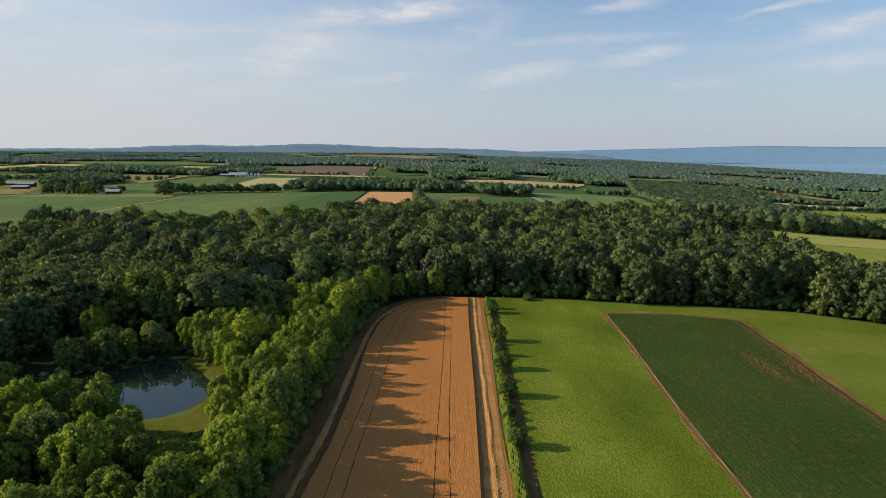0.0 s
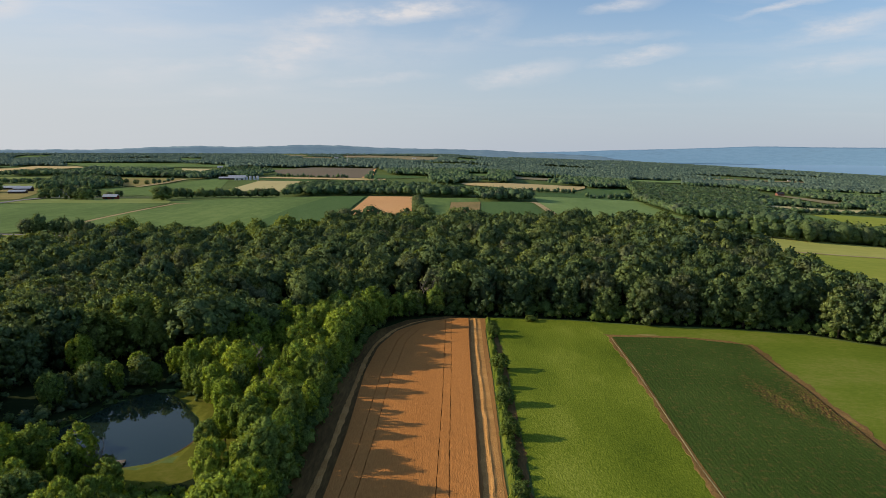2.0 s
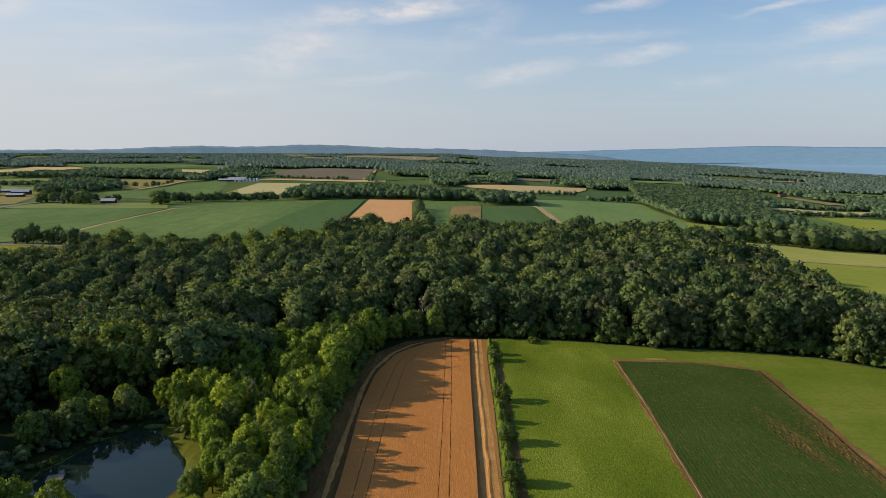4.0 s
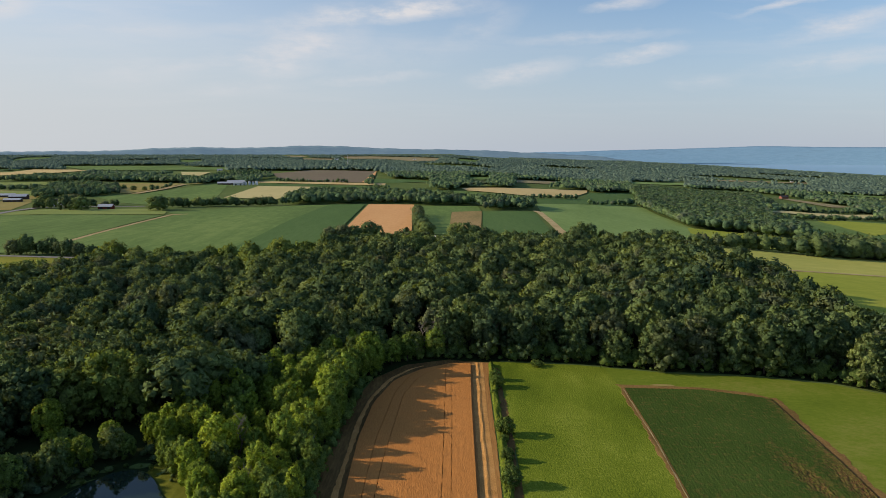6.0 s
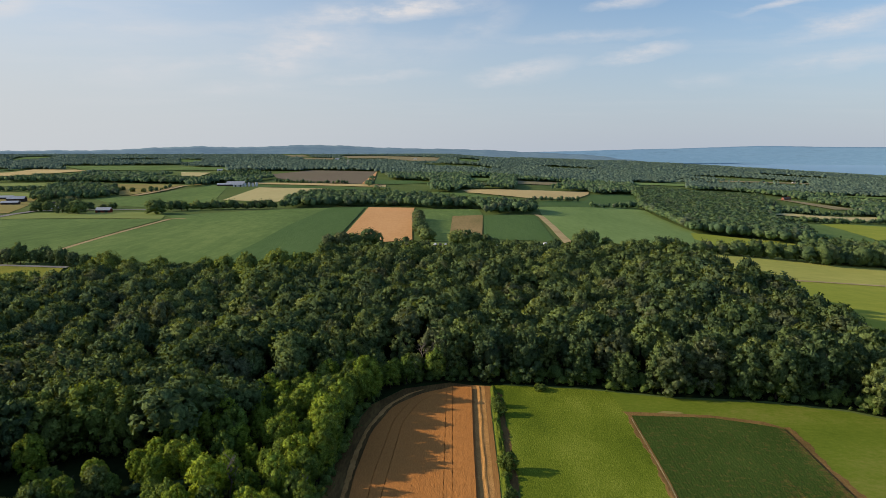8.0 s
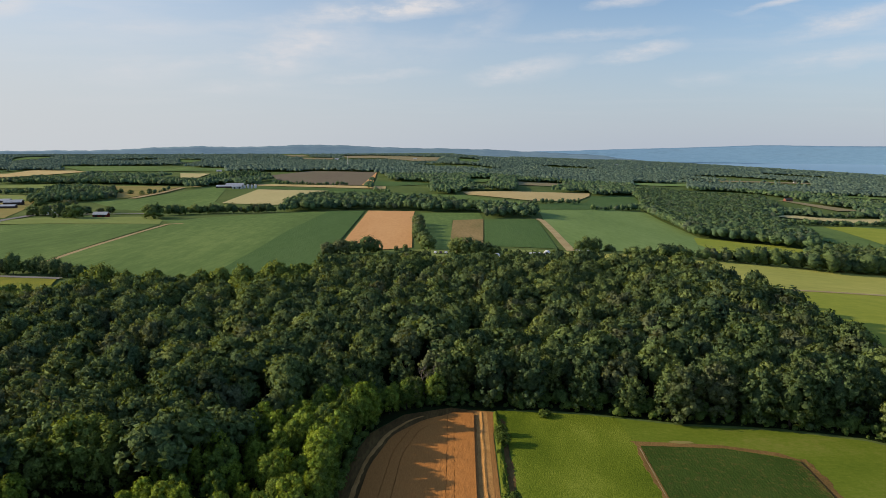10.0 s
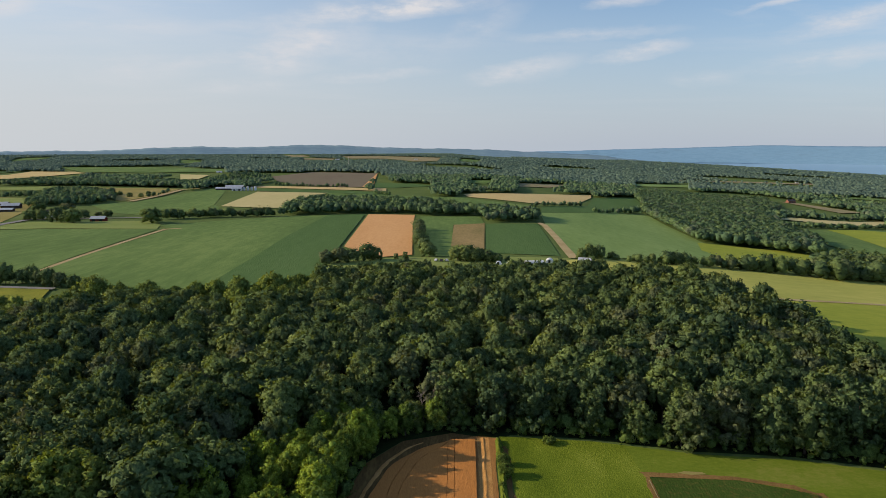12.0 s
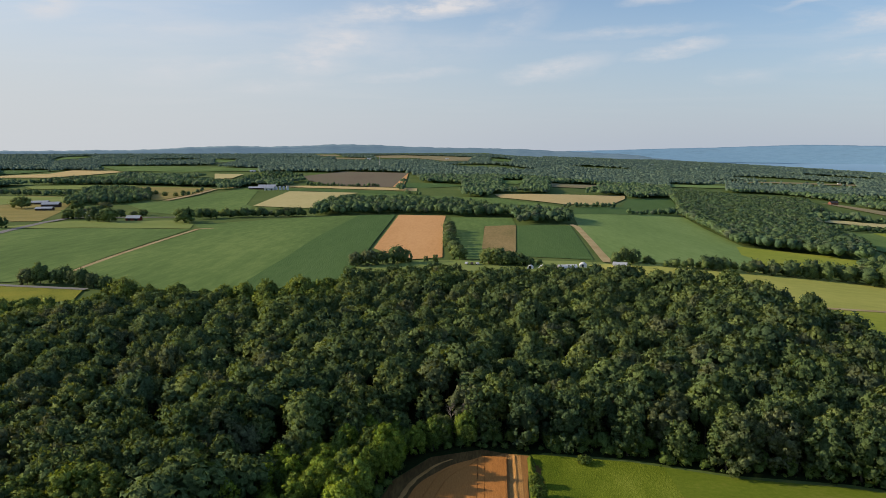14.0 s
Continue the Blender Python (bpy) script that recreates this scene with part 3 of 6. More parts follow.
rim_l = curve_of([(-21.6, 40), (-20.6, 78), (-19.8, 93), (-19.6, 111), (-19.9, 133), (-19.9, 161), (-18.8, 177), (-15, 191), (-8, 202), (2, 206)])
ribbon("straw_row", lambda y: rim_l(y) + 0.15 * np.sin(y / 5.3), lambda y: rim_l(y) + 1.35 + 0.15 * np.sin(y / 4.7) + 0.1 * np.sin(y * 1.3), -50, 202, 0.02, "straw", "pale straw row along the wood's edge", "straw row", lateral=5, along=0.8,
       shape=lambda U, X, Y: 0.16 * np.sin(np.pi * U) + rumple(X, Y, 1.6, 0.1) * np.sin(np.pi * U))

hedge_l = curve_of([(8.8, 40), (9.4, 78), (10.6, 116), (11.8, 150), (13, 195), (13.4, 204)])
hedge_r = curve_of([(10.6, 40), (11.2, 78), (12.4, 116), (13.6, 150), (14.6, 195), (15, 204)])
ribbon("weed_strip", hedge_l, hedge_r, -50, 203, 0.12, "tall_weeds", "strip of tall green and yellow weeds under the hedge", "weeds", lateral=9, along=0.6,
       shape=lambda U, X, Y: (0.95 + rumple(X, Y, 1.5, 0.45) + rumple(X, Y, 4.4, 0.4, 3.0)) * np.sin(np.pi * np.clip(U, 0.02, 0.98)) ** 0.6)
# bare soil at the near end; farther up it paints the hedge's shade
ribbon("ditch", lambda y: hedge_r(y) - 0.1, lambda y: hedge_r(y) + 1.55 + 0.5 * np.clip((110 - y) / 40, 0, 1) + 0.35 * np.sin(y / 3.3) + 0.2 * np.sin(y / 1.3), -50, 200, 0.17, "headland", "dark soil strip beside the hedge, hedge shade painted in", "soil strip", lateral=6, along=0.7, shape=lambda U, X, Y: rumple(X, Y, 1.7, 0.05) - 0.04 * np.abs(2 * U - 1))

drape("clover_field", [(11.5, -50), (13, 78), (14.2, 116), (15.3, 150), (16, 195), (14.5, 206), (39, 203), (47, 200.7), (47.5, 186), (46, 152), (43.6, 120), (41, 78), (38.4, -50)], 0.14, "clover", "mottled bright green clover hayfield", step=4, skirt=False)
drape("grass_field", [(46.5, 200.8), (63, 196), (88, 193), (106, 188), (122, 176), (134, 160), (150, 120), (150, -50), (70, -50), (73.3, 78), (75.7, 110), (79.4, 140), (82.9, 172), (82.5, 177), (60, 183), (47, 185.5)], 0.16, "grass_light", "smooth light green grass field beyond the bean crop", step=4, skirt=False)

bean_l = curve_of([(37.5, 35), (40.3, 78), (41.6, 104), (46, 152), (48, 186)])
bean_r = curve_of([(69, 35), (72.5, 78), (74, 102), (75.3, 114), (78.5, 138), (82, 170), (83.5, 186)])
ribbon("soil_margin", lambda y: bean_l(y) - 1.2 + 0.25 * np.sin(y / 4.1) + 0.2 * np.sin(y * 0.9) + 0.12 * np.sin(y * 2.3), lambda y: bean_l(y) + 0.3, -50, 185.5, 0.2, "soil", "bare reddish-brown soil margin of the bean field", "soil strip", lateral=5, along=0.8, shape=lambda U, X, Y: rumple(X, Y, 2.1, 0.08))
ribbon("grass_margin", lambda y: bean_l(y) - 0.36, lambda y: bean_l(y) - 0.2 + 0.06 * np.sin(y / 1.9), -50, 183, 0.26, "crop_pale", "thin dry grass line along the soil margin", "grass strip", lateral=3, along=1.5, shape=lambda U, X, Y: rumple(X, Y, 1.3, 0.08))
ribbon("soil_margin", lambda y: bean_r(y) - 0.4, lambda y: bean_r(y) + 2.1 + 0.35 * np.sin(y / 3.7) + 0.25 * np.sin(y * 0.8) + 0.15 * np.sin(y * 2.1), -50, 177, 0.2, "soil", "bare reddish-brown soil margin of the bean field", "soil strip", lateral=5, along=0.8, shape=lambda U, X, Y: rumple(X, Y, 2.1, 0.08))
drape("soil_margin", [(46, 186.5), (56, 185.6), (68, 184.3), (80, 180.5), (84, 176), (82, 175), (79, 178.5), (68, 182.6), (48, 184)], 0.22, "soil", "bare reddish-brown soil margin of the bean field", step=5, category="soil strip", skirt=False)
drape("straw_patch", [(55, 185.8), (57, 186.6), (61, 186.2), (62, 185.2), (58, 184.8)], 0.3, "dry_grass", "small pale patch of dry straw at the field head", step=2, category="straw", skirt=False)

# bean crop: rows of low bushes, one sheet, thinner where the soil shows
nu, nv = 236, 320
bu, by = np.meshgrid(np.linspace(0, 44, nu), np.concatenate([np.linspace(-50, 72, 30), np.linspace(72.4, 184, nv - 30)]), indexing="ij")
bx = np.minimum(bean_l(by) + bu, bean_r(by))
top = 183.5 - np.interp(bx, (46, 68, 84), (0, 1.4, 8))
by = np.minimum(by, top)
bx = np.minimum(bean_l(by) + bu, bean_r(by))
row_wave = 0.5 + 0.5 * np.cos(bu * 2 * np.pi / 0.76)
thin = 0.85 * np.exp(-(((bx - 68.9) / 2.4) ** 2 + ((by - 134) / 11) ** 2)) + 0.95 * np.exp(-(((bx - 76.0) / 2.6) ** 2 + ((by - 129) / 12) ** 2))
leafy = rng.normal(0, 0.022, bx.shape) + rumple(bx, by, 2.3, 0.03)
bz = height(bx, by) + 0.15 + (0.26 + 0.022 * row_wave + leafy) * np.clip(1 - 1.6 * thin * rng.random(bx.shape), 0.02, 1)
beans = new("bean_field", mesh_from("bean_field", np.stack([bx, by, bz], -1).reshape(-1, 3), grid_faces(nu, nv), "bean_leaf", smooth=True, tint=np.clip(0.85 * thin + 0.45 * np.exp(-((bx - bean_r(by)) / 2.0) ** 2), 0, 1).ravel()))
tagged(beans, "dark green bean crop in narrow rows with a thin brown patch", "bean field", kind="structure")

# pond, its bank and lawn
pa = np.linspace(0, 2 * np.pi, 64, endpoint=False)
ring = np.stack([POND[0] + pond_radius(pa) * 1.02 * np.cos(pa), POND[1] + pond_radius(pa) * 1.02 * np.sin(pa)], 1)
bm = bmesh.new()
bm.faces.new([bm.verts.new((x, y, float(height(POND[0] + 19, POND[1])) - 0.4)) for x, y in ring])
me = bpy.data.meshes.new("pond")
bm.to_mesh(me); bm.free()
me.materials.append(MATS["pond_water"])
tagged(new("pond", me), "still dark farm pond mirroring sky and trees", "pond", kind="structure")


def pond_ring(a0, a1, inner, outer, n=40):
    a = np.radians(np.linspace(a0, a1, n))
    r = pond_radius(a)
    out = [(POND[0] + (q * k + e) * math.cos(t), POND[1] + (q * k + e) * math.sin(t)) for (k, e), rev in ((inner, 1), (outer, -1)) for q, t in list(zip(r, a))[::rev]]
    return out


drape("pond_lawn", pond_ring(-112, 84, (1.04, 0.1), (1.0, 11.0)), 0.06, "lawn", "mown yellow-green grass bank round the pond", step=2.5, category="lawn", skirt=False)
# deep shade behind the pond, painted as near-black ground
drape("wood_floor", pond_ring(84, 250, (1.04, 0.2), (1.0, 19.0), n=50), 0.045, "wood_floor", "weedy ground behind the pond, shade painted in", step=3, category="woodland floor", skirt=False)
drape("pond_bank", pond_ring(-75, 62, (1.0, -0.1), (1.0, 0.32), n=50), 0.05, "headland", "narrow bare earth bank at the water's edge", step=2.5, category="bank", skirt=False)

# ---------------------------------------------------------------- trees
ICO = bmesh.new()
bmesh.ops.create_icosphere(ICO, subdivisions=1, radius=1)
ICO_V = np.array([v.co[:] for v in ICO.verts]); ICO_F = np.array([[v.index for v in f.verts] for f in ICO.faces])
ICO.free()


DOME_F = ICO_F[ICO_V[ICO_F].mean(1)[:, 2] > -0.6]   # a far crown's underside is never seen


def clump_crown(seed, lobes=26, sprays=18, leaf=0.34, semi=(3.6, 3.6, 4.8), mid=6.6, low=-0.3, core=0.52, column=0.0, uneven=0.16, flat=0.95, form=0.65):
    """A crown of rounded lobes over an uneven dome, each lobe covered with sprays of leaves."""
    g = np.random.default_rng(seed)
    semi = np.array(semi, float)
    k = np.arange(lobes) + 0.5
    zz = np.clip(1 - k / lobes * (1 - low) + g.normal(0, 0.05, lobes), -1, 1)
    a = k * 2.39996 + g.normal(0, 0.3, lobes)
    out = np.sqrt(1 - zz ** 2)
    out = np.where(zz < 0.2, np.maximum(out, column), out)
    d = np.stack([out * np.cos(a), out * np.sin(a), zz], 1)
    p1, p2, p3 = g.uniform(0, 6.28, 3)
    swell = 1 + uneven * (np.sin(2 * a + p1) + np.sin(3 * a + p2 + 2 * zz) + np.sin(4 * zz + p3)) / 1.7 + g.normal(0, 0.07, lobes)
    swell = np.clip(swell, 0.68, 1.07)
    ratio = math.sqrt(2.3 * (1 - low) / lobes)
    c = d * semi * swell[:, None] * (1.06 - 0.8 * ratio) + [0, 0, mid]
    r = 0.5 * (semi[0] + semi[1]) * ratio * g.uniform(0.62, 1.22, lobes)
    shape = np.array([1, 1, flat])
    spin = g.uniform(0, 6.28, lobes)
    ca, sa = np.cos(spin)[:, None], np.sin(spin)[:, None]
    ico = np.stack([ICO_V[None, :, 0] * ca - ICO_V[None, :, 1] * sa, ICO_V[None, :, 0] * sa + ICO_V[None, :, 1] * ca, np.repeat(ICO_V[None, :, 2], lobes, 0)], -1)
    V = [(c[:, None] + ico * shape * r[:, None, None] * g.uniform(0.42, 0.84, (lobes, len(ICO_V), 1))).reshape(-1, 3)]
    N = [(0.7 * ico + form * d[:, None]).reshape(-1, 3)]
    F = [(ICO_F[None] + (np.arange(lobes) * len(ICO_V))[:, None, None]).reshape(-1, 3)]
    at = lobes * len(ICO_V)
    V.append(ICO_V * semi * core + [0, 0, mid - 0.1 * semi[2]]); F.append(ICO_F + at); N.append(ICO_V.copy()); at += len(ICO_V)
    j = np.repeat(np.arange(lobes), sprays)
    m = len(j)
    n = g.normal(size=(m, 3)); n /= np.linalg.norm(n, axis=1)[:, None]
    n = n + 0.6 * d[j] + [0, 0, 0.25]; n /= np.linalg.norm(n, axis=1)[:, None]
    p = c[j] + n * shape * (r[j] * g.uniform(0.6, 1.25, m))[:, None]
    face = n + g.normal(0, 0.55, n.shape); face /= np.linalg.norm(face, axis=1)[:, None]
    t = np.cross(face, g.normal(size=n.shape)); t /= np.linalg.norm(t, axis=1)[:, None]
    b = np.cross(face, t)
    s = leaf * g.uniform(0.55, 1.4, m)[:, None]
    w = g.uniform(0.45, 0.85, m)[:, None]
    V.append(np.stack([p + t * s, p - 0.5 * t * s + b * s * w, p - 0.6 * t * s - b * s * w], 1).reshape(-1, 3))
    F.append(np.arange(m * 3).reshape(-1, 3) + at)
    N.append(np.repeat(0.65 * n + form * d[j] + g.normal(0, 0.22, n.shape), 3, 0))
    N = np.vstack(N)
    return np.vstack(V), np.vstack(F), N / np.linalg.norm(N, axis=1)[:, None]


def tube(V, F, points, radii, sides=6):
    """Adds a tapering limb along points to the lists V and F."""
    base = sum(len(v) for v in V)
    P = [Vector(p) for p in points]
    for k, (p, r) in enumerate(zip(P, radii)):
        ahead = (P[min(k + 1, len(P) - 1)] - P[max(k - 1, 0)]).normalized()
        u = ahead.orthogonal().normalized(); w = ahead.cross(u)
        V.append(np.array([(p + r * (math.cos(a) * u + math.sin(a) * w))[:] for a in np.arange(sides) * 2 * math.pi / sides]))
    for k in range(len(P) - 1):
        for s in range(sides):
            a, b = base + k * sides + s, base + k * sides + (s + 1) % sides
            F += [(a, b, b + sides), (a, b + sides, a + sides)]


def trunk_arrays(seed, tall=8.0, girth=0.24, limbs=5, twigs=0, spread=2.6):
    g = random.Random(seed)
    V, F = [], []
    bend = [(g.uniform(-0.25, 0.25) * k, g.uniform(-0.25, 0.25) * k, -0.4 + (tall + 0.4) * k / 4) for k in range(5)]
    tube(V, F, bend, [girth * (1.25, 0.9, 0.7, 0.5, 0.12)[k] for k in range(5)])
    for _ in range(limbs):
        f = g.uniform(0.35, 0.95)
        k = min(3, int(f * 4)); q = f * 4 - k
        st = [bend[k][i] * (1 - q) + bend[k + 1][i] * q for i in range(3)]
        a, out, up = g.uniform(0, 6.28), spread * g.uniform(0.6, 1.1), tall * g.uniform(0.12, 0.32)
        m1 = (st[0] + 0.55 * out * math.cos(a), st[1] + 0.55 * out * math.sin(a), st[2] + 0.4 * up)
        e1 = (st[0] + out * math.cos(a), st[1] + out * math.sin(a), st[2] + up)
        tube(V, F, [st, m1, e1], [girth * 0.38, girth * 0.25, girth * 0.06], 5)
        for _ in range(twigs):
            a2, l2 = a + g.uniform(-1.1, 1.1), spread * g.uniform(0.25, 0.55)
            tube(V, F, [m1, (m1[0] + l2 * math.cos(a2), m1[1] + l2 * math.sin(a2), m1[2] + l2 * g.uniform(0.4, 1.3))], [girth * 0.16, girth * 0.03], 4)
    return np.vstack(V), np.array(F)


def tree_thing(name, crown, trunk, leaf_material, label, category, group, m, trunk_material="bark"):
    top = tagged(new(name), label, category, group)
    top.matrix_basis = m
    t = new("trunk", mesh_from("trunk", *trunk, trunk_material, smooth=True)); t.parent = top
    c = new("crown", mesh_from("crown", crown[0], crown[1], leaf_material, normals=crown[2])); c.parent = top
    return top


def spot(x, y, tall, spin, wide=1.0, std=12.0):
    """The pose of a tree of that height at a place."""
    s = tall / std
    return Matrix.Translation((x, y, float(height(x, y)) - 0.1)) @ Matrix.Rotation(spin, 4, "Z") @ Matrix.Diagonal((s * wide, s * wide, s, 1))


def inside(x, y, poly):
    x, y = np.asarray(x, float), np.asarray(y, float)
    hit = np.zeros(x.shape, bool)
    n = len(poly)
    for k in range(n):
        (x0, y0), (x1, y1) = poly[k], poly[(k + 1) % n]
        cross = ((y0 > y) != (y1 > y)) & (x < (x1 - x0) * (y - y0) / ((y1 - y0) or 1e-9) + x0)
        hit ^= cross
    return hit


def scatter(poly, gap, seed, jitter=0.38):
    """Places in an outline about gap apart, unevenly."""
    g = np.random.default_rng(seed)
    lo, hi = np.min(poly, 0), np.max(poly, 0)
    xs, ys = np.meshgrid(np.arange(lo[0], hi[0] + gap, gap), np.arange(lo[1], hi[1] + gap, gap * 0.87), indexing="ij")
    xs = xs + 0.5 * gap * (np.arange(xs.shape[1]) % 2)[None]
    xs, ys = xs + g.uniform(-jitter, jitter, xs.shape) * gap, ys + g.uniform(-jitter, jitter, ys.shape) * gap
    keep = inside(xs, ys, poly)
    return np.stack([xs[keep], ys[keep]], 1)


def woodland(name, places, tall, crowns, label, seed, leaf_material="leaf_wood", trunks=False, wide=1.0, std=12.0, fold=False, category="wood", tints=None):
    """Many trees joined into one stand. tall: heights, one a tree."""
    g = np.random.default_rng(seed)
    Vs, Fs, Ns, Ts, TV, TF, at, tat = [], [], [], [], [], [], 0, 0
    n = len(places)
    tall = np.broadcast_to(tall, (n,))
    zs = height(places[:, 0], places[:, 1])
    stem = trunk_arrays(7, limbs=0)
    for k in range(n):
        v, f, nn = crowns[g.integers(len(crowns))]
        s, a = tall[k] / std, g.uniform(0, 6.28)
        sx = s * wide * g.uniform(0.74, 1.24)
        ca, sa = math.cos(a) * sx, math.sin(a) * sx
        q = np.stack([v[:, 0] * ca - v[:, 1] * sa + places[k, 0], v[:, 0] * sa + v[:, 1] * ca + places[k, 1], v[:, 2] * s + zs[k] - 0.1], 1)
        Vs.append(q); Fs.append(f + at); at += len(q)
        ca, sa = math.cos(a), math.sin(a)
        Ns.append(np.stack([nn[:, 0] * ca - nn[:, 1] * sa, nn[:, 0] * sa + nn[:, 1] * ca, nn[:, 2]], 1))
        Ts.append(np.full(len(q), g.random() if tints is None else tints[k]))
        if trunks:
            q = stem[0] * (s, s, s) + (places[k, 0], places[k, 1], zs[k] - 0.1)
            TV.append(q); TF.append(stem[1] + tat); tat += len(q)
    V = np.vstack(Vs)
    me = mesh_from("crowns", far_fold(V) if fold else V, np.vstack(Fs), leaf_material, tint=np.concatenate(Ts), normals=np.vstack(Ns))
    if not trunks:
        return tagged(new(name, me), label, category, kind="stuff")
    top = tagged(new(name), label, category, kind="stuff")
    c = tagged(new("crowns", me), kind="stuff"); c.parent = top
    t = tagged(new("trunks", mesh_from("trunks", np.vstack(TV), np.vstack(TF), "bark", smooth=True)), kind="stuff"); t.parent = top
    return top


SHAPES = [(3.6, 3.6, 4.9), (3.0, 3.0, 5.2), (4.1, 4.1, 4.6), (3.3, 3.3, 5.1)]
WOOD_SHAPES = [(4.0, 4.0, 4.3), (3.4, 3.4, 4.3), (4.6, 4.6, 4.2), (3.8, 3.8, 4.5)]
LOW_SHAPES = [(4.0, 4.0, 5.5), (3.5, 3.5, 5.6), (4.5, 4.5, 5.4), (3.8, 3.8, 5.5)]
near_crowns = [clump_crown(100 + k, lobes=84, sprays=60, leaf=0.26, form=0.28, semi=SHAPES[k % 4], low=-0.95, mid=6.0, column=0.8) for k in range(6)]
young_crowns = [clump_crown(180 + k, lobes=56, sprays=28, leaf=0.34, form=0.28, semi=SHAPES[k % 4], low=-0.95, mid=6.0, column=0.8) for k in range(6)]
edge_crowns = [clump_crown(200 + k, lobes=56, sprays=27, leaf=0.38, form=0.1, semi=LOW_SHAPES[k % 4], low=-0.98, mid=5.8, column=0.95) for k in range(6)]
deep_crowns = [clump_crown(300 + k, lobes=28, sprays=21, leaf=0.5, semi=WOOD_SHAPES[k % 4], low=-0.3, mid=7.2) for k in range(12)]
scrub_crowns = [clump_crown(350 + k, lobes=14, sprays=9, leaf=0.45, semi=(4.0, 4.0, 4.6), low=-0.6, mid=6.2) for k in range(6)]
mid_crowns = [clump_crown(400 + k, lobes=7, sprays=5, leaf=0.8, semi=(3.9, 3.9, 4.8), mid=6.2, low=-0.2, core=0.7) for k in range(8)]
low_crowns = [clump_crown(420 + k, lobes=10, sprays=6, leaf=0.75, semi=(4.0, 4.0, 5.4), mid=5.6, low=-0.95, core=0.7, column=0.9) for k in range(6)]
brush_crowns = [clump_crown(600 + k, lobes=7, sprays=7, leaf=1.1, semi=(4.8, 4.8, 4.6), mid=4.5, low=-0.7, column=0.9) for k in range(4)]
far_crowns, farther_crowns = [], []
for k in range(8):
    q = np.random.default_rng(500 + k)
    lump = [ICO_V * q.uniform(0.8, 1.2, (12, 1)) * (w, w, w * 1.05) + (2.2 * math.cos(j * 3.0 + k), 2.2 * math.sin(j * 3.0 + k), 7.0 + q.uniform(-1.6, 1.2)) for j, w in ((0, 3.8), (1, 3.0))]
    ragged = ICO_V * 0.7 + (0, 0, 0.6) + q.normal(0, 0.3, (2, 12, 3))
    ragged = ragged / np.linalg.norm(ragged, axis=2, keepdims=True)
    far_crowns.append((np.vstack(lump), np.vstack([DOME_F, DOME_F + 12]), np.vstack(ragged)))
    farther_crowns.append((ICO_V * q.uniform(0.8, 1.25, (12, 1)) * (4.4, 4.4, 4.4) + (0, 0, 7.0), DOME_F, ragged[0]))

g = np.random.default_rng(11)
made_trees = {}


def plant(kind, crowns, x, y, tall, leaf_material, label, group, wide=1.0, category="tree"):
    k = int(g.integers(len(crowns)))
    m = spot(x, y, tall, g.uniform(0, 6.28), wide)
    if (kind, k) in made_trees:
        first = made_trees[kind, k]
        return copy_thing(first, m @ Matrix.Diagonal((1 / first.scale[0], 1 / first.scale[1], 1 / first.scale[2], 1)))
    made_trees[kind, k] = tree_thing(category, crowns[k], trunk_arrays(50 + k, limbs=6), leaf_material, label, category, group, m)
    return made_trees[kind, k]


pond_keep = [(-78, 98), (-60, 98), (-44, 97), (-39, 110), (-38, 122), (-44, 134), (-60, 152), (-66, 150), (-62, 139), (-80, 131), (-84, 112)]
# young bright wood between pond and wheat, and below the pond
bright_poly = [(-23.5, 45), (-24, 100), (-24, 150), (-23, 178), (-19, 195), (-30, 200), (-60, 160), (-62, 151), (-50, 137), (-42, 128), (-37, 120), (-37, 104), (-44, 98), (-78, 95), (-84, 100), (-84, 70), (-70, 45)]
bright = scatter(bright_poly, 5.9, 21)
bright = bright[~inside(bright[:, 0], bright[:, 1], pond_keep)]
# the wood's floor: leaf litter, its deep shade painted in near-black green
drape("wood_floor", [(x, y) for x, y in bright_poly], 0.05, "wood_floor", "leaf litter under the young trees, shade painted in", step=3, category="woodland floor", skirt=False)
drape("wood_floor", [(-23, 198), (-12, 206), (2, 208.6), (18, 207), (39, 204.5), (63, 197.5), (88, 195), (106, 190), (122, 179), (131, 172), (140, 262), (137, 312), (104, 350), (70, 356), (2, 370), (-42, 370), (-76, 338), (-150, 326), (-187, 280), (-270, 270), (-270, 150), (-140, 60), (-86, 60), (-86, 96), (-82, 112), (-80, 126), (-76, 138), (-64, 146), (-52, 162), (-36, 200)], 0.05, "wood_floor", "leaf litter under the big wood, shade painted in", step=6, category="woodland floor", skirt=False)
for x, y in bright:
    if 100 <= y < 134 and -0.525 * y < x < -0.355 * y:   # open ground before the pond
        continue
    tall = g.uniform(7.2, 12.8) if x < -35 else g.uniform(7.5, 12.6)
    if y < 100 and x < -0.37 * y:   # lower towards the pond
        tall = min(tall, 44.0 - (0.479 if x > -0.48 * y else 0.396) * y) if x > -0.54 * y else tall
        if tall < 2.0:
            continue
    if x > -28.5 and 46 < y < 196:
        continue
    if y < 132:
        plant("near", near_crowns, x, y, tall, "leaf_bright", "broad young leafy tree in bright yellow-green leaf", "trees of the young wood by the pond", wide=g.uniform(0.72, 0.98))
    else:
        plant("young", young_crowns, x, y, tall, "leaf_bright", "broad young leafy tree in fresh green leaf", "trees of the young wood by the pond", wide=g.uniform(0.72, 0.98))
ty = np.arange(46, 197, 2.7)
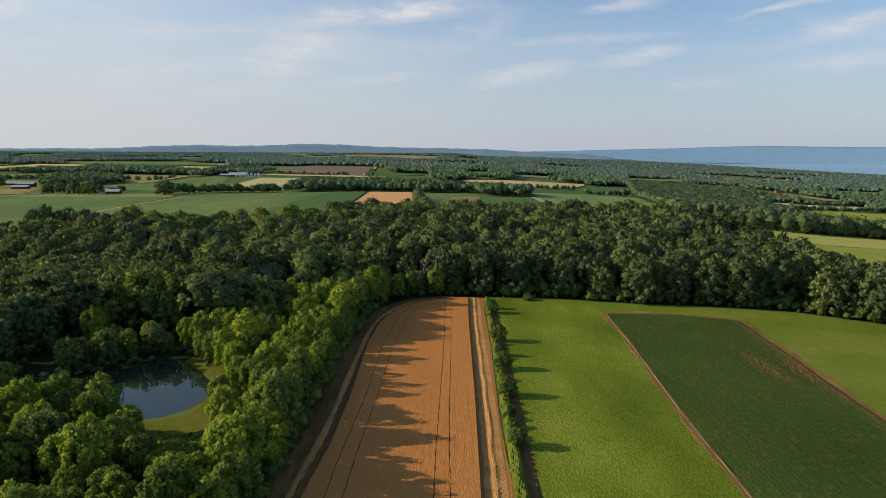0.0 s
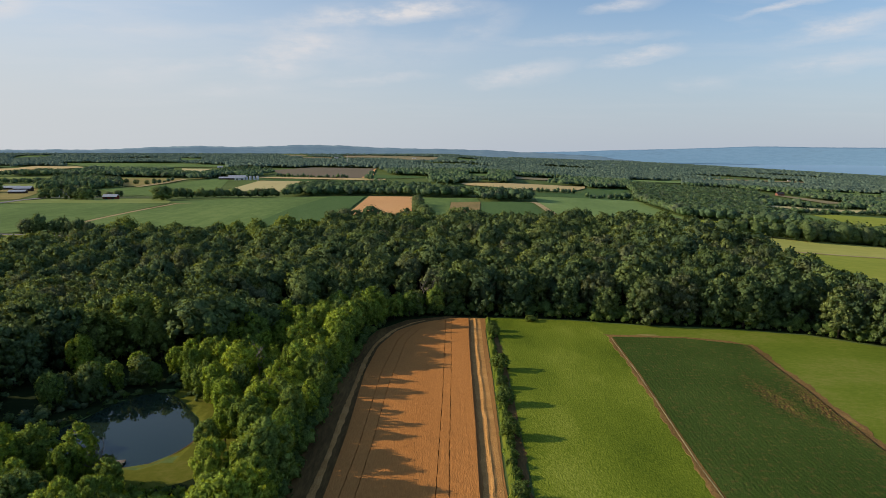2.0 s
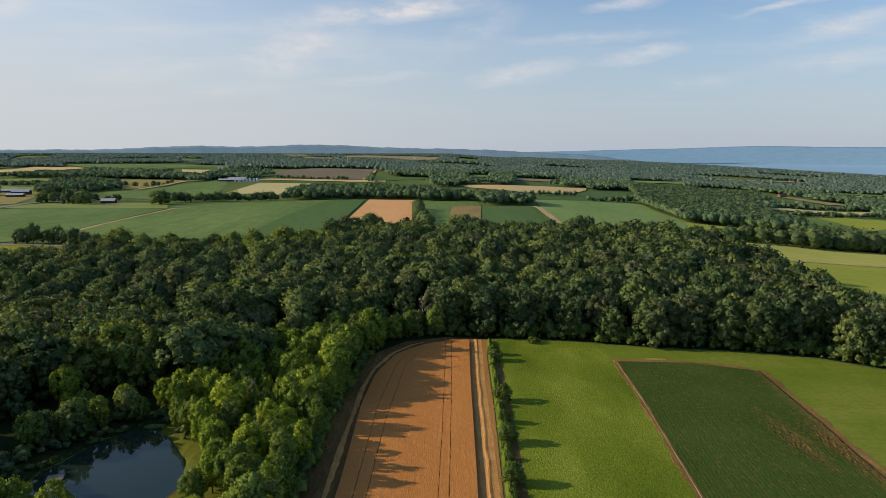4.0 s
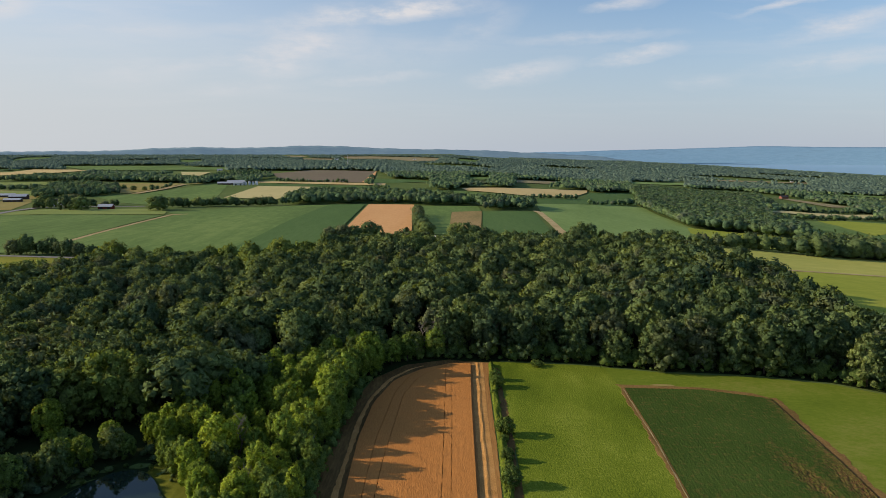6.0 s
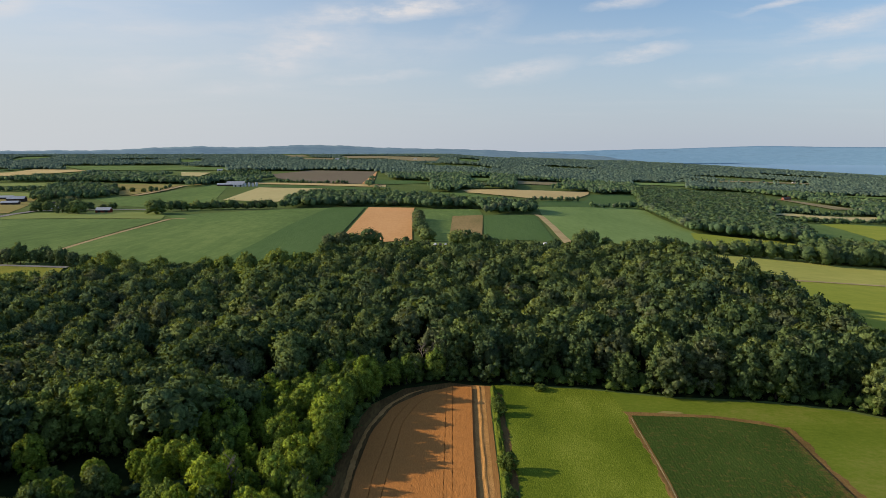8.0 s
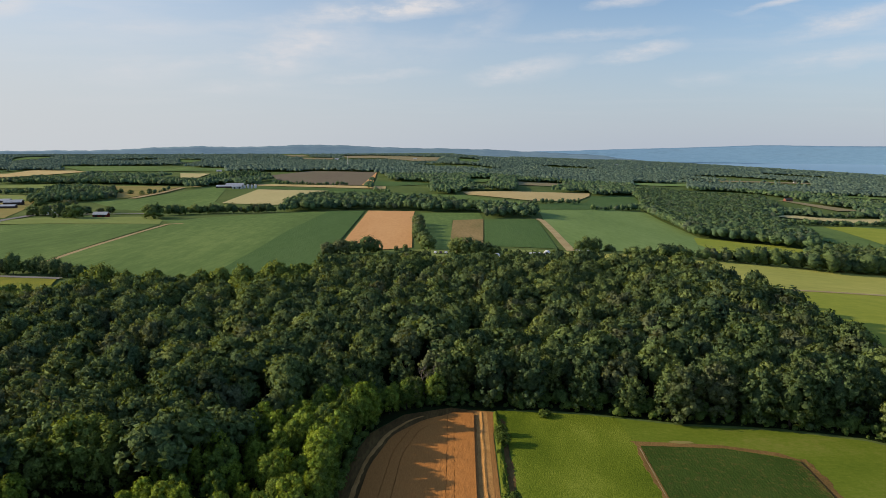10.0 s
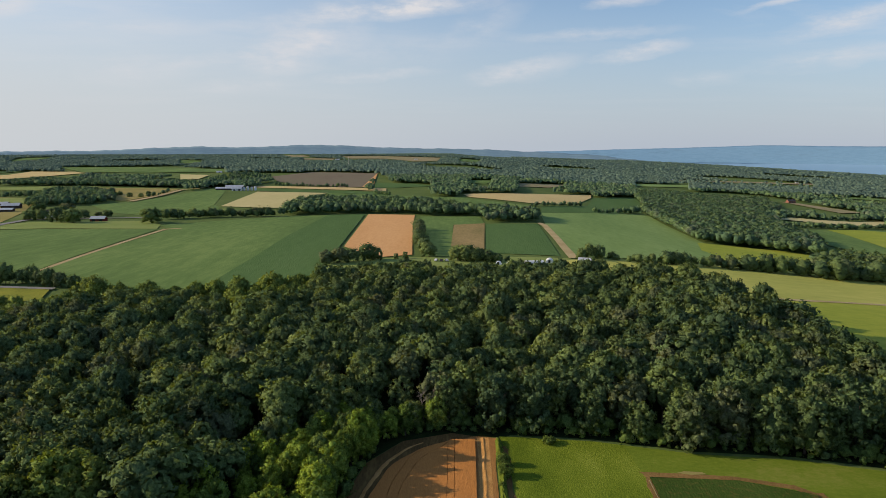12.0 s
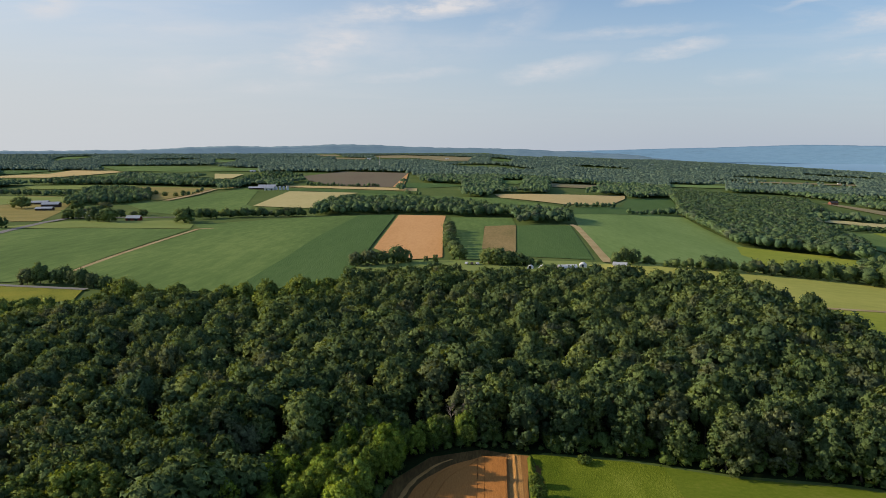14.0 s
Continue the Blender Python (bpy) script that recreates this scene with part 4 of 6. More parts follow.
thicket = np.stack([-25.4 + np.interp(ty, (46, 175, 197), (0, 0, 4.5)) + g.uniform(-1.6, 1.0, len(ty)), ty + g.uniform(-1, 1, len(ty))], 1)
woodland("thicket", thicket, np.where(ty < 100, g.uniform(8.0, 13.0, len(ty)), np.where(ty < 152, g.uniform(4.5, 11.0, len(ty)), g.uniform(10.0, 14.0, len(ty)))), young_crowns, "close row of young leafy trees along the wheat", 39, leaf_material="leaf_bright", wide=0.85, trunks=True, category="trees")
behind_wood = scatter([(-24, -55), (-24, 46), (-68, 46), (-88, 60), (-150, 20), (-150, -55)], 8.0, 38)
woodland("wood", behind_wood, g.uniform(10, 14, len(behind_wood)), scrub_crowns, "young leafy wood running on beside the wheat", 37, leaf_material="leaf_bright", trunks=True)
# lone trees by the pond
LONE_TREES = [(-86.5, 161.5, 12.5), (-79.5, 163.7, 12.5), (-84, 151, 10.0), (-77.4, 140.5, 7.0), (-74.3, 141.5, 7.5), (-76.6, 127.5, 8.6), (-74.2, 131.5, 6.2), (-71.5, 134.5, 8.4), (-69.3, 137.5, 7.6), (-72.5, 138.5, 6.4), (-68.0, 148.5, 5.2), (-96, 176, 10.5), (-85, 104, 9.5), (-79, 111, 8.5), (-77, 106, 8.0), (-73.5, 109, 5.6), (-82, 99, 8.0), (-88, 108, 8.5)]
LONE_TREES += [(POND[0] + (float(pond_radius(math.radians(q))) + off) * math.cos(math.radians(q)), POND[1] + (float(pond_radius(math.radians(q))) + off) * math.sin(math.radians(q)), tall) for q, off, tall in ((84, 9.0, 9.0), (93, 12.0, 8.0), (99, 6.5, 6.0), (106, 11.0, 8.0), (80, 14.0, 10.0), (-24, 7.4, 7.5), (-10, 6.8, 9.0), (3, 6.2, 8.0), (17, 5.8, 9.5), (32, 5.4, 8.5), (47, 5.2, 10.0), (61, 5.0, 9.0), (74, 4.4, 7.5))]
for x, y, tall in LONE_TREES:
    plant("near", near_crowns, x, y, tall, "leaf_bright", "single small leafy tree standing by the pond", "trees by the pond", wide=0.85)

# lit trees where the two woods meet by the wheat's far corner
for x, y, tall in ((-2.2, 210, 10.5), (-10.4, 210.5, 8.5), (-25.2, 198.5, 10.0), (-27.2, 189.5, 10.0), (-31.4, 199.3, 11.0), (-14, 207.5, 8.5), (-17.5, 203.5, 8.0), (-22.5, 197, 9.5), (-24, 192, 9.0), (-3, 211.5, 9.0), (-8, 210.5, 7.5), (-21, 204, 9.5), (-27, 206, 10.5), (-26, 199, 9.0), (-39, 194, 11.0), (-45, 188, 11.0), (-46, 181, 10.5), (-52, 176, 11.0), (-20, 208, 9.5), (-35, 190, 10.5), (-41, 183, 10.0), (-15, 203.5, 9.0), (-20, 199, 10.0), (-10.5, 206.5, 8.5), (-56, 168, 10.5)):
    plant("young", young_crowns, x, y, tall, "leaf_bright", "broad young leafy tree in fresh green leaf", "trees of the young wood by the pond", wide=0.95)
# dark trees standing close behind the pond
for k, deg in enumerate(range(104, 150, 20)):
    q = math.radians(deg + 4 * math.sin(k * 2.1))
    r = float(pond_radius(q)) + 7.5 + 2.0 * math.sin(k * 3.7)
    plant("shade", edge_crowns, POND[0] + r * math.cos(q), POND[1] + r * math.sin(q), 8.0 + 1.0 * math.sin(k * 1.7), "leaf_wood", "dark green broadleaf tree close behind the pond", "trees behind the pond", wide=0.9)

# the big wood
wood_poly = [(-24, 199), (-12, 208.5), (2, 211), (18, 209), (39, 206.5), (63, 199.5), (88, 197), (106, 192), (122, 181), (133, 172), (138, 215), (140, 262), (137, 312), (126, 348), (108, 361), (92, 371), (70, 379), (45, 382), (2, 384), (-42, 380), (-58, 360), (-76, 342), (-117, 333), (-156, 331), (-165, 318), (-160, 292), (-187, 281), (-270, 272), (-270, 150), (-140, 60), (-86, 60), (-86, 96), (-84, 112), (-83, 126), (-78, 140), (-70, 146), (-66, 153), (-52, 166), (-36, 202)]
wood = scatter(wood_poly, 8.3, 31, 0.42)
wood = wood[(wood[:, 0] > -0.74 * wood[:, 1] - 22)]
# a shaded hollow behind the pond
hollow = [(-93, 148), (-84, 157), (-72, 154), (-66, 148), (-70, 130), (-74, 117), (-84, 113), (-92, 124)]
wood = wood[~inside(wood[:, 0], wood[:, 1], hollow)]
tallness = 15.6 - 0.4 * np.clip((wood[:, 1] - 235) / 90, 0, 1) + g.normal(0, 1.5, len(wood)) + 4.2 * np.clip((wood[:, 0] - 78) / 25, 0, 1) * np.clip((wood[:, 1] - 235) / 50, 0, 1) + 1.8 * np.clip((-110 - wood[:, 0]) / 50, 0, 1) * np.clip((wood[:, 1] - 220) / 50, 0, 1) + 1.1 * np.sin(wood[:, 0] / 17) * np.sin(wood[:, 1] / 23)
tallness = np.where((wood[:, 0] < -60) & (wood[:, 0] > -98) & (wood[:, 1] < 165), np.where(wood[:, 1] > 140, 16.0, 11.5) + g.normal(0, 1.4, len(wood)), tallness)
tallness = np.where((wood[:, 0] < -92) & (wood[:, 0] > -150) & (wood[:, 1] > 88) & (wood[:, 1] < 205), 15.5 + g.normal(0, 1.3, len(wood)), tallness)
# younger growth in the corner above the wheat
tallness = np.where((wood[:, 0] < -5) & (wood[:, 0] > -75) & (wood[:, 1] < 204 + 0.95 * (wood[:, 0] + 30)) & (wood[:, 1] > 168), 12.0 + g.normal(0, 1.6, len(wood)), tallness)
tallness = tallness + 1.0 * np.clip((wood[:, 1] - 300) / 30, 0, 1) * (wood[:, 0] < 95)
edge_gap = 210 - np.interp(wood[:, 0], (-12, 18, 39, 63, 88, 106, 122, 131), (1, 1, 3.5, 10.5, 13, 18, 29, 38))
front = (wood[:, 1] < edge_gap + 13) & (wood[:, 0] > -36)
left_near = (wood[:, 1] < 207) & (wood[:, 0] < -60)
chosen = front | left_near
order = np.argsort(wood[:, 1] + 0.2 * np.abs(wood[:, 0]))
single = ([i for i in order if front[i]] + [i for i in order if left_near[i] and not front[i]])[:80]
for i in single:
    if -88 < wood[i, 0] < -40 and math.sin(wood[i, 0] / 7) * math.sin(wood[i, 1] / 9 + 1) > -0.25:
        plant("fresh", edge_crowns, wood[i, 0], wood[i, 1], tallness[i], "leaf_fresh", "tall fresh green broadleaf tree at the wood's edge", "trees at the edge of the wood", wide=0.95)
    else:
        plant("wood", edge_crowns, wood[i, 0], wood[i, 1], tallness[i], "leaf_wood", "tall dark green broadleaf tree at the wood's edge", "trees at the edge of the wood", wide=0.95)
fringe = [i for i in order if chosen[i] and i not in single]
if fringe:
    woodland("wood", wood[fringe], tallness[fringe], edge_crowns, "dark green trees of the wood beside the pond", 40)
rest = np.setdiff1d(np.arange(len(wood)), single + fringe)
light = rest[(wood[rest, 0] < -62) & (wood[rest, 1] > 318 + 0.12 * (wood[rest, 0] + 62) + 9 * np.sin(wood[rest, 0] / 11))]
woodland("wood", wood[light], tallness[light] - 2.0, deep_crowns, "fresh green younger trees along the back of the wood", 47, leaf_material="leaf_fresh", trunks=True, wide=0.86)
rest = np.setdiff1d(rest, light)
woodland("wood", wood[rest], tallness[rest], deep_crowns, "dense dark green broadleaf wood with a closed canopy", 41, trunks=True, wide=0.94)

scrub = scatter([(-166, 316), (-162, 293), (-187, 282), (-290, 274), (-300, 318), (-214, 334), (-172, 326)], 6.0, 33)
woodland("scrub", scrub, g.uniform(6.5, 11.5, len(scrub)), scrub_crowns, "light green young trees behind the wood", 45, leaf_material="leaf_fresh", wide=1.05, category="scrub")
low_wood = np.vstack([scatter([(-104, 104), (-85, 104), (-82, 114), (-92, 116), (-106, 130)], 4.2, 34), scatter(hollow, 7.5, 36)])
woodland("undergrowth", low_wood, g.uniform(1.2, 3.6, len(low_wood)), scrub_crowns, "dim low growth behind the pond", 46, leaf_material="leaf_wood", wide=1.3, category="shrubs")
back_a, back_r = g.uniform(62, 258, 80), g.uniform(1.6, 12.0, 80)
back_scrub = np.stack([POND[0] + (pond_radius(np.radians(back_a)) + back_r) * np.cos(np.radians(back_a)), POND[1] + (pond_radius(np.radians(back_a)) + back_r) * np.sin(np.radians(back_a))], 1)
woodland("undergrowth", back_scrub, np.clip(0.7 + 0.28 * back_r, 0.8, 4.0) * g.uniform(0.7, 1.2, len(back_scrub)), brush_crowns, "dim low brush round the back of the pond", 49, leaf_material="leaf_wood", wide=1.3, category="shrubs")
front_scrub = scatter([(-56, 97.5), (-40, 98), (-35, 92), (-32, 82), (-56, 82)], 2.3, 35)
woodland("undergrowth", front_scrub, np.clip((98.5 - front_scrub[:, 1]) * 0.48, 0.7, 5.2) * g.uniform(0.75, 1.15, len(front_scrub)), brush_crowns, "sunlit low brush before the pond lawn", 48, leaf_material="leaf_bright", wide=1.1, category="shrubs")
# shrubs under the wood's edge
skirt_line = [(-10, 207), (2, 209), (18, 207.5), (39, 205), (63, 198), (88, 195.5), (106, 190.5), (122, 179)]
sx = np.arange(-12, 128, 2.6)
shrubs = np.stack([sx + g.uniform(-1, 1, len(sx)), np.interp(sx, [p[0] for p in skirt_line], [p[1] for p in skirt_line]) + g.uniform(-0.3, 1.8, len(sx))], 1)
shrubs = np.vstack([shrubs, shrubs + g.uniform(-1, 1, shrubs.shape) + [1.2, 2.6]])
woodland("undergrowth", shrubs, np.r_[g.uniform(1.4, 4.4, len(shrubs) // 2), g.uniform(4.0, 8.0, len(shrubs) // 2)], brush_crowns, "low shrubs and brush along the foot of the wood", 42, leaf_material="leaf_hedge", category="shrubs")
sl = np.arange(46, 200, 2.4)
rim = np.stack([np.interp(sl, (45, 100, 150, 178, 195), (-22.8, -23, -23, -22, -18)) + g.uniform(-1.2, 0.4, len(sl)), sl], 1)
woodland("undergrowth", rim, g.uniform(1.6, 5.0, len(rim)), brush_crowns, "low shrubs between the young wood and the wheat", 43, leaf_material="leaf_hedge", category="shrubs")
reed_a = np.radians(np.arange(78, 250, 6.0))
reeds = np.stack([POND[0] + (pond_radius(reed_a) * 1.07) * np.cos(reed_a), POND[1] + (pond_radius(reed_a) * 1.07) * np.sin(reed_a)], 1) + g.normal(0, 0.5, (len(reed_a), 2))
woodland("pond_weeds", reeds, g.uniform(0.5, 1.8, len(reeds)), [clump_crown(620, lobes=6, sprays=12, leaf=1.5, semi=(4.6, 4.6, 4.2), mid=4.6, low=-0.6)], "tufts of weeds and sedge along the pond bank", 44, leaf_material="leaf_hedge", category="weeds")

wy = np.arange(-48, 202, 0.8)
tufts = np.stack([hedge_l(wy) + (hedge_r(wy) - hedge_l(wy)) * g.uniform(0.05, 0.95, len(wy)), wy], 1)
woodland("weed_tufts", tufts, g.uniform(0.6, 1.5, len(tufts)), [clump_crown(630 + k, lobes=6, sprays=11, leaf=1.4, semi=(4.6, 4.6, 4.6), mid=4.6, low=-0.6) for k in range(3)], "tall leafy weeds under the hedge", 47, leaf_material="leaf_bright", category="weeds")
# hedge bushes between wheat and clover
hedge_crowns = [clump_crown(640 + k, lobes=46, sprays=26, leaf=0.5, form=0.28, semi=(4.6, 4.6, 5.4), mid=5.8, low=-0.97, column=0.9) for k in range(4)]
for k, (y, tall, wide) in enumerate(((190, 3.4, 1.1), (184.5, 3.9, 1.05), (179, 2.4, 1.1), (154, 4.8, 0.95), (150.5, 2.8, 1.2), (141.3, 3.3, 0.9), (138.5, 2.5, 1.3), (131.3, 4.3, 1.0), (129, 2.4, 1.2), (123.8, 2.4, 1.2), (115, 4.2, 1.0), (111, 2.2, 1.2), (107, 2.4, 1.3), (103.5, 2.8, 1.0), (100, 2.6, 1.2), (96.5, 2.2, 1.0), (93, 3.8, 0.85))):
    big = 1.0 if tall > 3.0 else 0.72
    plant("hedge", hedge_crowns, float(hedge_r(y)) - (0.1 if tall > 3.0 else 0.6) + 0.3 * math.sin(k * 2.3), y, tall * big, "leaf_hedge", "leafy hedge bush on the weedy field boundary", "bushes of the hedge", wide=wide * 1.15, category="bush")
plant("hedge", hedge_crowns, 27.3, 202.0, 2.3, "leaf_hedge", "low bush standing in the clover", "bushes of the hedge", wide=2.0, category="bush")

# dead and bare trees
for k, (x, y, tall) in enumerate(((-49.6, 95.9, 8.0), (-51.5, 97.5, 6.5), (-50.5, 94.5, 7.2), (-70, 139, 6.5), (-40, 141, 10.0), (-27, 168, 9.5), (-33, 120, 9.0), (-25.5, 137, 8.0), (-62, 188, 12.0), (-44, 203, 12.5), (-3, 213, 12.0), (-6, 212.5, 11.0))):
    V, F = trunk_arrays(900 + k, tall=11, girth=0.2, limbs=16, twigs=6, spread=2.4)
    ob = new("dead_tree", mesh_from("dead_tree", V, F, "dead_wood", smooth=True))
    ob.matrix_basis = spot(x, y, tall, k * 1.3)
    tagged(ob, "bare grey dead tree with thin branches among leafy trees", "dead tree", "dead trees")


def jetty(x, y, turn, planks, wide, label, category):
    """Grey planks on short posts over the water."""
    top = tagged(new(category), label, category)
    z = float(height(POND[0] + 19, POND[1])) - 0.1
    top.matrix_basis = pose(x, y, z, rz=turn)
    for k in range(planks):
        bm = bmesh.new()
        box_at(bm, (k + 0.5) * 0.3, 0, 0.04 * math.sin(k * 1.9) * 0.3, 0.135, wide / 2, 0.025)
        part("plank", bm, "dead_wood", top)
    for px in (0.15, planks * 0.3 - 0.15):
        for py in (-wide / 2 + 0.08, wide / 2 - 0.08):
            bm = bmesh.new()
            box_at(bm, px, py, -0.42, 0.06, 0.06, 0.4)
            part("post", bm, "bark", top)


def box_at(bm, cx, cy, cz, hx, hy, hz):
    bmesh.ops.create_cube(bm, size=2, matrix=Matrix.Translation((cx, cy, cz)) @ Matrix.Diagonal((hx, hy, hz, 1)))


jetty(-52.5, 103.0, 95, 12, 1.5, "short grey plank jetty at the pond bank", "jetty")
jetty(-67.5, 116.5, 20, 9, 2.2, "weathered grey swimming raft on the pond", "raft")

# ---------------------------------------------------------------- middle distance: fields
drape("crop_field", [(-640, 560), (-640, 640), (-470, 650), (-426, 640), (-384, 652), (-272, 648), (-247, 437), (-241, 396), (-262, 387), (-330, 392), (-500, 420)], 0.4, "crop_green", "level green soybean field", step=22, skirt=False)
drape("crop_field", [(-262, 650), (-289, 690), (-257, 728), (-189, 800), (-142, 822), (-137, 600), (-129, 471), (-128, 372), (-200, 378), (-238, 400), (-243, 437)], 0.4, "crop_green", "wide green soybean field", step=22, skirt=False)
drape("crop_field", [(-142, 822), (-99, 834), (-81, 540), (-75, 453), (-80, 385), (-128, 372), (-129, 471), (-137, 600)], 0.75, "crop_dark", "dark green maize field with uneven rows", step=22, skirt=False)
drape("field_track", [(-268, 651), (-255, 661), (-253, 656), (-263.5, 647), (-242.5, 438), (-237.5, 398), (-240, 396), (-246, 438)], 0.5, "dirt_track", "narrow dirt track between two green fields", step=22, category="track", skirt=False)
drape("wheat_plot", [(-95, 836), (-37, 830), (-34, 709), (-23, 487), (-48, 474), (-77, 528)], 0.55, "ripe_wheat", "square plot of ripe orange wheat", step=22, skirt=False)
drape("crop_field", [(-30, 808), (42, 812), (41, 718), (8, 704), (5, 537), (28, 512), (27, 485), (-14, 480)], 0.4, "crop_green", "green field between wheat and bare plot", step=22, skirt=False)
drape("bare_plot", [(8.7, 705), (41.5, 722), (29, 516), (4.4, 529)], 0.5, "thin_crop", "pale brown plot of thin crop", step=22, skirt=False)
drape("crop_field", [(42, 716), (99, 730), (80, 487), (29, 497)], 0.4, "crop_dark", "dark green bean field", step=22, skirt=False)
drape("field_track", [(99, 738), (104, 746), (107.5, 722), (103.5, 660), (99, 590), (94.5, 530), (91.5, 478), (84.5, 478), (88, 530), (92.5, 590), (97, 660), (100.5, 715)], 0.5, "dirt_track", "sandy farm track curving between green fields", step=22, category="track", skirt=False)
drape("crop_field", [(107, 728), (124, 885), (218, 957), (301, 1016), (285, 905), (271, 806), (247, 654), (227, 578), (190, 500), (110, 488), (92, 488)], 0.4, "crop_light", "large green field before the far wood", step=22, skirt=False)
drape("crop_field", [(124, 888), (142, 990), (229, 1083), (284, 1285), (397, 1390), (345, 1174), (297, 1018), (218, 960)], 0.4, "crop_dark", "green field climbing between two woods", step=30, skirt=False)
drape("grass_strip", [(239, 650), (254, 646), (282, 637), (312, 628), (330, 606), (520, 614), (540, 465), (420, 472), (330, 494), (260, 492), (205, 496), (216, 555), (216, 581)], 0.6, "pasture", "light green grass strip beside the far wood", step=15, skirt=False)
drape("hay_field", [(70, 462), (97, 476), (158, 486), (215, 486), (275, 480), (420, 460), (420, 120), (190, 100), (150, 140), (137, 175), (137, 262), (134, 322), (118, 346), (98, 350), (92, 357), (75, 372)], 0.5, "hayfield", "pale yellow-green hayfield sloping down", step=12, skirt=False)
drape("pasture", [(118, 374), (160, 378), (187, 381.5), (212, 385.5), (254, 390.5), (320, 396), (420, 400), (420, 120), (190, 100), (150, 140), (137, 175), (139, 262), (136, 322), (120, 350)], 0.62, "pasture", "bright green pasture between wood and farm track", step=12, skirt=False)
drape("field_track", [(120, 376), (160, 379.5), (187, 383.5), (212, 387.5), (254, 392.5), (320, 398), (420, 402), (420, 398), (320, 394), (254, 388.5), (212, 383.5), (187, 379.5), (160, 376), (120, 372)], 0.8, "dirt_track", "worn brown farm track along the pasture", step=12, category="track", skirt=False)
drape("grass_strip", [(-75, 380), (-78, 450), (-48, 470), (-14, 478), (28, 480), (84, 476), (90, 468), (70, 455), (75, 372), (20, 384), (-30, 380)], 0.5, "meadow_pale", "mown grass round the farm sheds", step=12, skirt=False)
drape("yellow_field", [(-330, 388), (-262, 382), (-206, 371), (-198, 350), (-212, 343), (-300, 350)], 0.6, "yellow_weeds", "bright yellow-green weedy patch by the lane", step=12, skirt=False)
drape("lane", [(-420, 398), (-330, 392), (-256, 381), (-205, 375), (-205, 371), (-256, 377), (-330, 387), (-420, 392)], 0.78, "asphalt", "narrow grey country lane", step=15, category="road", skirt=False)
drape("lane", [(-380, 470), (-419, 560), (-438, 620), (-459, 702), (-467, 757), (-430, 772), (-376, 776), (-344, 781), (-344, 773), (-376, 768), (-430, 764), (-457, 750), (-450, 700), (-429, 620), (-410, 560), (-371, 470)], 0.7, "asphalt", "narrow grey country lane", step=22, category="road", skirt=False)
drape("pasture", [(-840, 1104), (-649, 1070), (-591, 972), (-641, 964), (-680, 937), (-780, 960)], 0.9, "meadow_pale", "light green paddock behind the farm sheds", step=40, skirt=False)
drape("lane", [(-480, 1011), (-484, 1120), (-506, 1270), (-476, 1334), (-468, 1334), (-496, 1270), (-474, 1120), (-468, 1011)], 1.5, "dirt_track", "pale farm road", step=40, category="road", skirt=False)
drape("weed_margin", [(-470, 655), (-426, 646), (-384, 656), (-275, 653), (-289, 692), (-320, 740), (-370, 730), (-440, 725)], 0.4, "meadow_pale", "yellow-green weedy margin before the farmstead", step=22, skirt=False)
drape("yard", [(-760, 1110), (-672, 1082), (-609, 996), (-536, 858), (-471, 721), (-600, 690), (-780, 900)], 0.4, "dry_grass", "dry yellow grass round the farm sheds", step=40, skirt=False)
drape("crop_field", [(-511, 965), (-470, 1011), (-458, 1300), (-416, 1268), (-330, 960), (-312, 930), (-265, 800), (-344, 800), (-414, 845)], 0.4, "crop_green", "green field behind the farmstead", step=30, skirt=False)
drape("tan_field", [(-700, 1340), (-517, 1307), (-490, 1140), (-490, 1021), (-508, 1035), (-608, 1231)], 0.9, "dry_grass", "dry tan field beyond the trees", step=40, skirt=False)
drape("grass_strip", [(-930, 1337), (-804, 1393), (-710, 1380), (-733, 1262), (-860, 1262)], 0.9, "meadow_pale", "light green field strip", step=60, skirt=False)
drape("stubble_field", [(-312, 936), (-344, 1225), (-210, 1196), (-227, 1103), (-205, 926), (-235, 911)], 0.9, "beige_stubble", "pale beige stubble field", step=40, skirt=False)
drape("crop_field", [(-366, 1306), (-104, 1216), (-95, 1150), (-210, 1198), (-352, 1240)], 0.9, "crop_dark", "narrow green field strip", step=50, skirt=False)
drape("wheat_plot", [(-409, 1390), (-117, 1322), (-111, 1249), (-373, 1333)], 1.2, "pale_stubble", "long pale orange stubble strip", step=50, skirt=False)
drape("ploughed_field", [(-463, 1768), (-421, 2074), (-203, 1984), (-169, 1351), (-300, 1392), (-393, 1555)], 1.0, "ploughed", "brown ploughed field", step=60, skirt=False)
drape("wheat_plot", [(-169, 1351), (-203, 1984), (-146, 1341)], 1.6, "ripe_wheat", "wedge of ripe wheat beside the ploughed field", step=60, skirt=False)
drape("crop_field", [(-158, 1493), (-69, 1478), (-20, 1400), (-102, 1340), (-142, 1342)], 1.0, "crop_dark", "small green field before the far wood", step=60, skirt=False)
drape("wheat_plot", [(31, 1178), (115, 1217), (298, 1366), (278, 1277), (211, 1085), (131, 1030), (87, 1062), (39, 1112)], 1.2, "pale_stubble", "long strip of tan stubble", step=40, skirt=False)
drape("crop_field", [(-208, 1000), (-74, 996), (-3, 942), (66, 860), (113, 822), (126, 985), (60, 1050), (30, 1110), (-95, 1150), (-210, 1198)], 0.5, "crop_green", "green field behind the tree belt", step=40, skirt=False)
